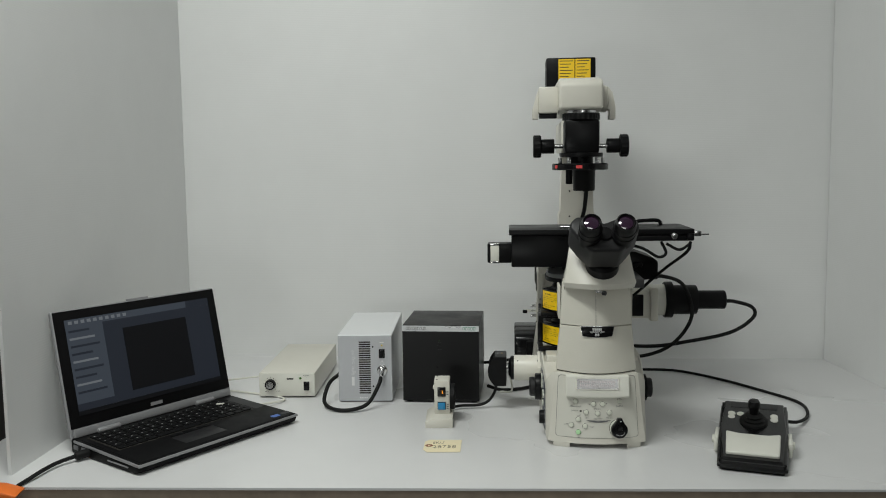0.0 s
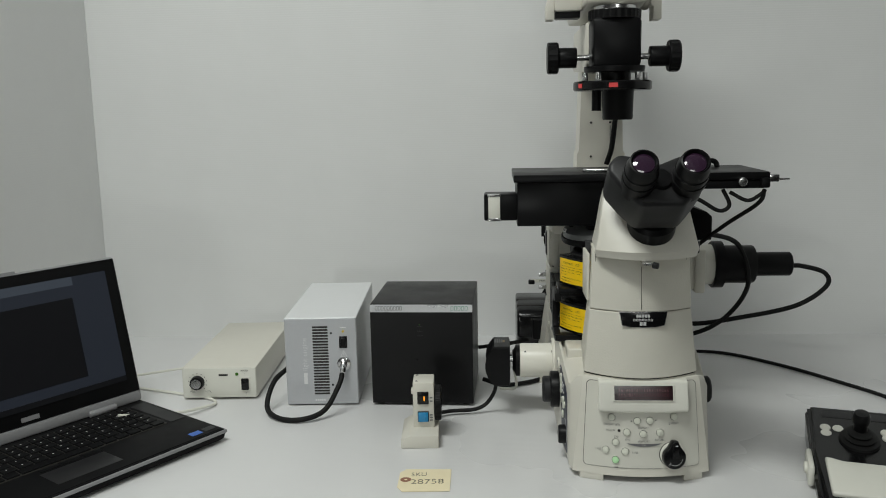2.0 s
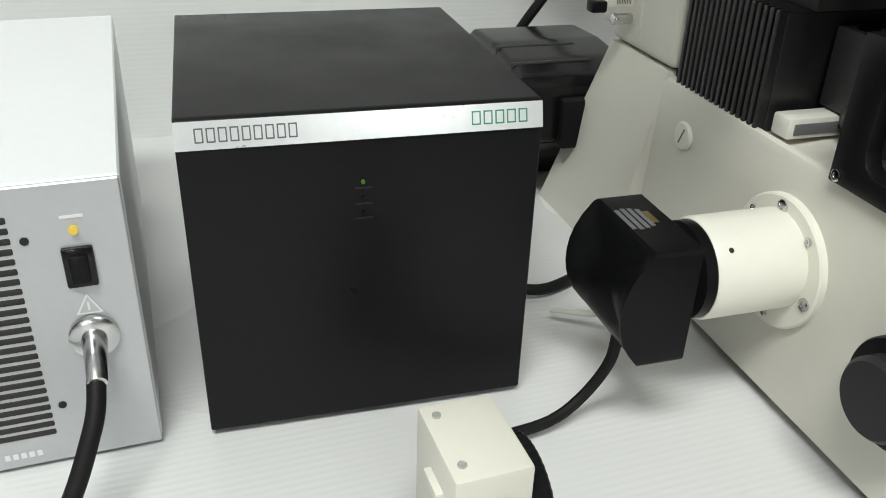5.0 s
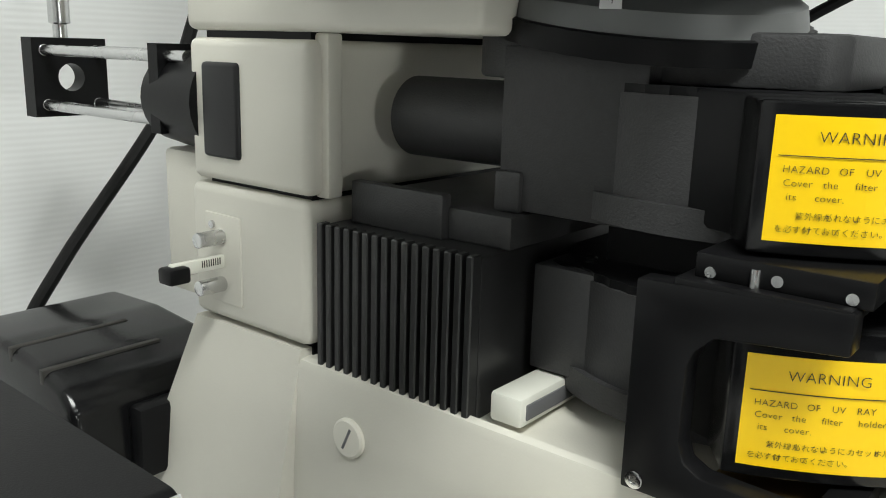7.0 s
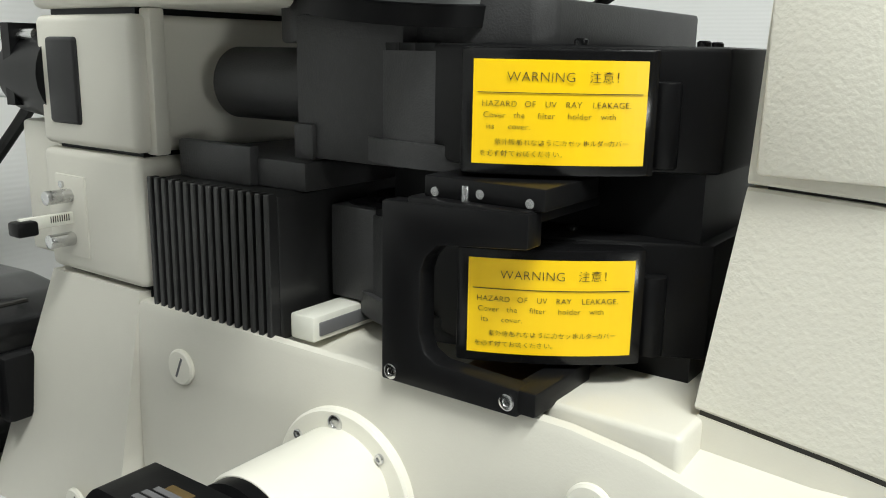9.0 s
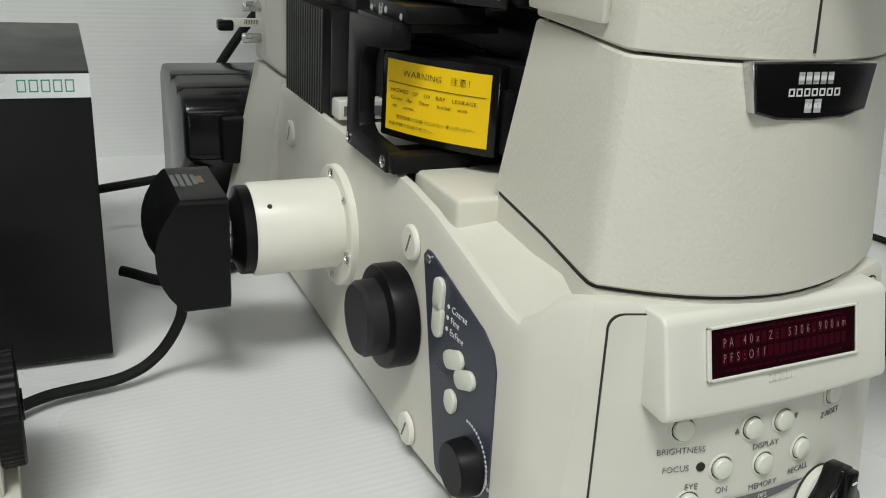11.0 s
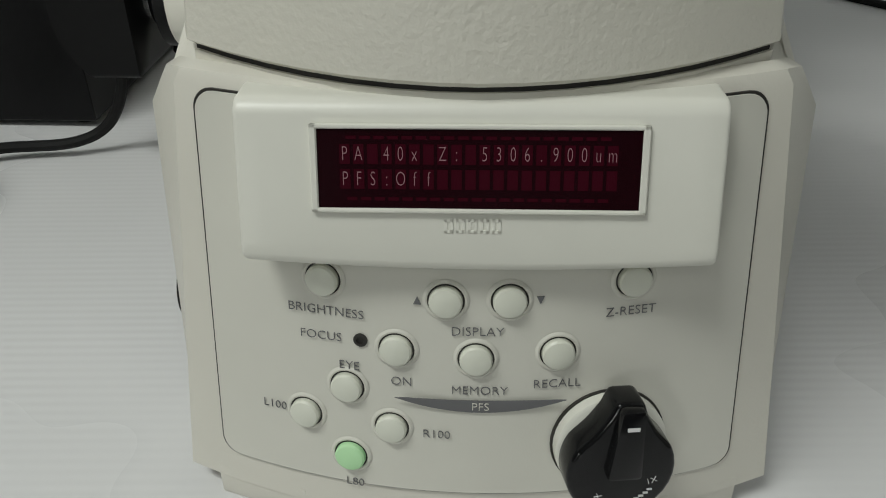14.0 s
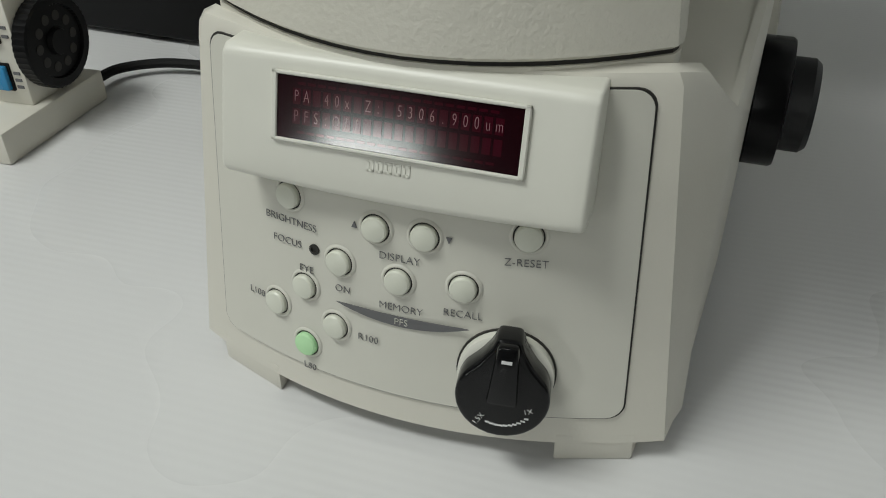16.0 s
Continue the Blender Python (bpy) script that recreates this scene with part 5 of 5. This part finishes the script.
for x, y in ((-0.040, 0.150), (-0.040, 0.138), (-0.024, 0.150), (0.036, 0.150), (0.036, 0.138)):
    part("key", lathe([(0.0072, 0), (0.0068, 0.002), (0.0002, 0.0026)], seg=22), IVORY, joy, m=JT(x, y))
st = part("stick_boot", lathe([(0.026, -0.002), (0.025, 0.004), (0.020, 0.006), (0.021, 0.009), (0.015, 0.011), (0.016, 0.014), (0.0095, 0.018), (0.0003, 0.018)], seg=36), RUBBER, joy, m=JT(0, 0.128))
part("stick", lathe([(0.0085, 0), (0.009, 0.016), (0.011, 0.020), (0.011, 0.028), (0.009, 0.032), (0.0003, 0.033)], (0, 0, 0.010), (0, 0, 1), 28), BLACK, st)
for sx in (-1, 1):
    part("side_cheek", box(sx * 0.063 - 0.004, sx * 0.063 + 0.004, 0.066, 0.118, 0.004, 0.03, 0.003), IVORY, joy)
    part("side_wheel", cyl((sx * 0.064, 0.085, 0.02), (sx * 0.071, 0.085, 0.02), 0.007, edge=0.001), IVORY, joy)

# ---- laptop ----
LM = pose(-0.7770, -0.1900, 0, 0, 0, 58.0) @ Matrix.Scale(1.025, 4)
lap = thing("laptop", "open black laptop with grey trim showing imaging software", "laptop", LM)
W, D = 0.352, 0.206
part("base", prism([(0.004, 0.004), (0.014, 0.0), (D, 0.0), (D, 0.026), (0.0, 0.020), (0.0, 0.012)], "x", 0.0, W, 0.004, 3), LAP_BLACK, lap)
part("trim_band", prism([(-0.0012, 0.0135), (-0.0012, 0.0185), (D - 0.01, 0.0245), (D - 0.01, 0.0195)], "x", -0.0012, W + 0.0012, 0.0015, 2), LAP_GREY, lap)
tp = lambda x, y, off=0.0: plane_m((x, y, 0.0200 + y * 0.0282 + off), (1, 0, 0), (0, 1, 0.0282))
part("palm_rest", box(0.006 - W / 2, W / 2 - 0.006, -0.097, 0.088, -0.002, 0.0009, 0.0008), LAP_BLACK, lap, m=tp(W / 2, 0.101))
part("touchpad", box(-0.045, 0.045, -0.022, 0.022, 0, 0.0004, 0.0002), GREY_DARK, lap, m=tp(0.155, 0.045, 0.0009))
for x in (0.128, 0.158, 0.188):
    part("mouse_key", box(-0.0135, 0.0135, -0.0045, 0.0045, 0, 0.001, 0.0005), LAP_BLACK, lap, m=tp(x, 0.018 + 0.058, 0.0009))
kb = part("keyboard_well", box(-0.148, 0.148, -0.05, 0.05, 0, 0.0004), INK, lap, smooth=False, m=tp(0.165, 0.132, 0.0009))
for row in range(6):
    n_ = (15, 15, 15, 14, 14, 11)[row]
    for i in range(n_):
        wide = 5.0 if (row == 5 and i == 4) else 1.0
        unit = 0.292 / (n_ + (4.0 if row == 5 else 0))
        x = 0.019 + unit * (i + (4.0 if row == 5 and i > 4 else 0) + wide / 2)
        bmk = box(-unit * wide / 2 + 0.0011, unit * wide / 2 - 0.0011, -0.0070, 0.0070, 0.0003, 0.0026, 0.0009, 1)
        kob = part("key", bmk, LAP_BLACK, kb, m=Matrix.Translation((x - 0.165, 0.0405 - row * 0.0162, 0)))
        if row < 5:
            part("key_legend", box(-0.0022, -0.0006, 0.0008, 0.0028, 0.0026, 0.0027), WHITE_INK, kob, smooth=False)
part("keypad_strip", box(-0.012, 0.012, -0.05, 0.05, 0, 0.0004), GREY_DARK, lap, m=tp(0.331, 0.132, 0.0009))
for x, mt in ((0.312, STICKER_BLUE), (0.335, GREY_DARK)):
    part("sticker", box(-0.009, 0.009, -0.006, 0.006, 0, 0.0003), mt, lap, smooth=False, m=tp(x, 0.018, 0.0009))
for y, z in ((0.19, 0.0125), (0.165, 0.0125)):
    part("port", box(-0.0012, 0.001, y - 0.008, y + 0.006, z - 0.004, z + 0.004, 0.0006), GREY_INK, lap)
part("card_slot", box(-0.0015, 0.001, 0.03, 0.09, 0.0085, 0.0105), LAP_GREY, lap, smooth=False)
LIDM = Matrix.Translation((W / 2, D - 0.006, 0.029)) @ pose(0, 0, 0, -12, 0, 0) @ Matrix.Diagonal((1.015, 1, 1.07, 1))
lid = part("lid", box(-W / 2, W / 2, 0.0, 0.010, -0.004, 0.211, 0.0045, 3), LAP_GREY, lap, "grey edged lid", m=LIDM)
part("bezel", box(-W / 2 + 0.003, W / 2 - 0.003, -0.0012, 0.002, 0.012, 0.2085, 0.001), LAP_BLACK, lid)
part("hinge_bar", box(-W / 2 + 0.006, W / 2 - 0.006, -0.003, 0.002, -0.003, 0.0115, 0.002), LAP_GREY, lid)
for x in (-0.105, 0.105):
    part("hinge", cyl((x - 0.022, -0.003, -0.001), (x + 0.022, -0.003, -0.001), 0.005, edge=0.001), LAP_GREY, lid)
part("brand_mark", box(-0.013, 0.013, -0.0016, -0.001, 0.0165, 0.0225), LAP_GREY, lid, smooth=False)
part("latch", box(-0.022, 0.022, 0.001, 0.009, 0.209, 0.2135, 0.001), LAP_GREY, lid)
scr = part("screen", box(-0.1545, 0.1545, -0.0017, -0.0011, 0.031, 0.1930), SCREEN, lid, "lit screen with a dark image window", smooth=False)
def win(x0, x1, z0, z1, mt, d=0.0019):
    part("screen_pane", box(x0, x1, -d, -d + 0.0003, z0, z1), mt, scr, smooth=False)
win(-0.1545, 0.1545, 0.0385, 0.181, SCREEN_BLUE, 0.0020)
win(-0.1545, 0.1545, 0.181, 0.193, SCREEN_LIGHT, 0.0020)
win(-0.1545, -0.083, 0.05, 0.181, SCREEN_LIGHT, 0.0022)
win(-0.1545, 0.1545, 0.031, 0.0385, SCREEN, 0.0022)
win(-0.045, 0.095, 0.052, 0.164, SCREEN, 0.0023)
win(0.10, 0.1545, 0.181, 0.193, SCREEN_BLUE, 0.0022)
for k in range(9):
    z = 0.173 - k * 0.013
    win(-0.150, -0.110 + 0.008 * (k % 3), z - 0.0022, z + 0.0014, SCREEN_WHITE if k % 3 == 1 else SCREEN_BLUE, 0.0024)
for k in range(10):
    win(-0.148 + k * 0.012, -0.141 + k * 0.012, 0.1845, 0.1900, SCREEN_WHITE, 0.0024)

# ---- black accessory behind the controller ----
acc = thing("lamp_power_box", "glossy black curved accessory standing behind the controller", "accessory", pose(-0.022, -0.006, 0, 0, 0, 0) @ Matrix.Diagonal((1, 1, 0.91, 1)))
prof = [(0.485, 0.066), (0.488, 0.108), (0.497, 0.119), (0.52, 0.126), (0.56, 0.130), (0.61, 0.128), (0.625, 0.118), (0.625, 0.0), (0.56, 0.0), (0.535, 0.03)]
part("body", prism(prof, "x", -0.126, -0.03, 0.005, 3), BLACK_GLOSS, acc)
part("cheek", box(-0.098, -0.06, 0.474, 0.487, 0.062, 0.105, 0.004), BLACK, acc)
for y, z in ((0.515, 0.1245), (0.548, 0.1285)):
    part("groove", box(-0.1262, -0.06, y - 0.002, y + 0.002, z - 0.008, z + 0.0008, 0.0006), INK, acc)
part("underside", prism([(0.486, 0.064), (0.535, 0.028), (0.56, 0.0), (0.62, 0.0), (0.62, 0.06)], "x", -0.123, -0.04, 0.003), GREY_DARK, acc)

# ---- cables ----
def cable(points, r, mat, label, name="cable"):
    return tagged(part(name, sweep(points, r), mat), label, "cable")


cable([(0.352, 0.10, 0.022), (0.398, 0.13, 0.010), (0.440, 0.20, 0.004), (0.452, 0.29, 0.0035), (0.40, 0.39, 0.003), (0.33, 0.49, 0.003), (0.25, 0.565, 0.003), (0.16, 0.575, 0.003), (0.05, 0.55, 0.0035)], 0.0032, RUBBER, "black joystick cable lying on the bench")
cable([(0.335, 0.475, 0.191), (0.362, 0.475, 0.190), (0.402, 0.475, 0.177), (0.405, 0.475, 0.152), (0.355, 0.48, 0.116), (0.26, 0.49, 0.092), (0.174, 0.5, 0.078), (0.05, 0.52, 0.08)], 0.0042, RUBBER, "black light guide hanging from the collimator", "light_guide")
cable([(0.20, 0.186, 0.356), (0.196, 0.2, 0.335), (0.165, 0.26, 0.295), (0.13, 0.31, 0.25), (0.10, 0.36, 0.2), (0.08, 0.45, 0.08), (0.06, 0.52, 0.004)], 0.0032, RUBBER, "black stage cable hanging behind the microscope")
cable([(0.145, 0.2, 0.356), (0.155, 0.2, 0.333), (0.14, 0.2, 0.325), (0.11, 0.2, 0.342), (0.08, 0.21, 0.35)], 0.003, RUBBER, "short black looped stage cable")
cable([(0.155, 0.2, 0.352), (0.18, 0.195, 0.34), (0.2, 0.19, 0.352)], 0.0028, RUBBER, "short black stage lead")
cable([(0.13, 0.36, 0.26), (0.18, 0.38, 0.262), (0.235, 0.42, 0.235), (0.26, 0.45, 0.16), (0.225, 0.48, 0.09), (0.16, 0.5, 0.055), (0.06, 0.52, 0.045)], 0.0042, RUBBER, "thick black cable from the filter wheel")
cable([(0.006, 0.36, 0.59), (0.012, 0.36, 0.5), (0.008, 0.37, 0.42), (0.0, 0.38, 0.384)], 0.0045, RUBBER, "black lamp cable down the pillar")
cable([(-0.22, 0.46, 0.045), (-0.16, 0.47, 0.05), (-0.10, 0.52, 0.05)], 0.0035, RUBBER, "black cable behind the controller")
cable([(-0.21, 0.38, 0.01), (-0.17, 0.36, 0.006), (-0.10, 0.41, 0.004), (-0.08, 0.5, 0.004)], 0.0038, RUBBER, "black cable on the bench")
cable([(0.06, 0.62, 0.36), (0.03, 0.62, 0.299), (-0.003, 0.62, 0.2276), (-0.0726, 0.63, 0.135), (-0.1, 0.64, 0.08), (-0.1, 0.65, 0.004)], 0.0045, RUBBER, "black cable hanging behind the column")
cable([(-0.18, 0.33, 0.01), (-0.155, 0.305, 0.02), (-0.16, 0.26, 0.07), (-0.165, 0.245, 0.085)], 0.0022, IVORY, "thin pale data cable to the camera")
cable([(-0.385, 0.40, 0.075), (-0.36, 0.40, 0.075)], 0.0035, RUBBER, "black cable between the boxes")
cable([(-0.385, 0.395, 0.068), (-0.365, 0.395, 0.067)], 0.003, RUBBER, "black cable between the boxes")
cable([(-0.55, 0.45, 0.02), (-0.53, 0.44, 0.035), (-0.50, 0.43, 0.04)], 0.0035, RUBBER, "black cable behind the power supply")
cable([(-0.76, 0.14, 0.03), (-0.70, 0.2, 0.012), (-0.665, 0.245, 0.006), (-0.655, 0.272, 0.004), (-0.68, 0.3, 0.003), (-0.76, 0.33, 0.003), (-0.85, 0.36, 0.003)], 0.0024, IVORY, "thin pale data cable from the laptop")
cable([(-0.86, 0.35, 0.02), (-0.80, 0.42, 0.012), (-0.72, 0.47, 0.012), (-0.66, 0.5, 0.02)], 0.0022, IVORY, "thin pale cable behind the laptop")
cable([(-0.885, -0.075, 0.014), (-0.905, -0.105, 0.012), (-0.94, -0.15, 0.008), (-0.95, -0.22, 0.006), (-0.965, -0.28, -0.01), (-1.0, -0.31, -0.09), (-1.05, -0.32, -0.3)], 0.0035, RUBBER, "black laptop charging cable running off the bench")
tagged(part("cable_ferrite", cyl((-0.903, -0.102, 0.012), (-0.922, -0.127, 0.0105), 0.0075, edge=0.002), RUBBER), "black barrel on the laptop charging cable", "cable plug")

# ---- orange spring clamp at the bench edge ----
cl = thing("spring_clamp", "orange plastic spring clamp on the bench edge", "clamp", pose(-0.985, -0.272, 0, 0, 0, 10))
part("jaw", prism([(-0.03, 0.0), (0.045, -0.002), (0.05, 0.004), (0.02, 0.014), (-0.03, 0.018)], "y", -0.03, 0.01, 0.003), ORANGE, cl)
part("lower_jaw", prism([(-0.03, -0.03), (0.04, -0.026), (0.045, -0.034), (0.0, -0.05), (-0.03, -0.05)], "y", -0.03, 0.01, 0.003), ORANGE, cl)
part("spring", cyl((-0.025, -0.012, -0.015), (-0.025, 0.008, -0.015), 0.016), STEEL, cl)
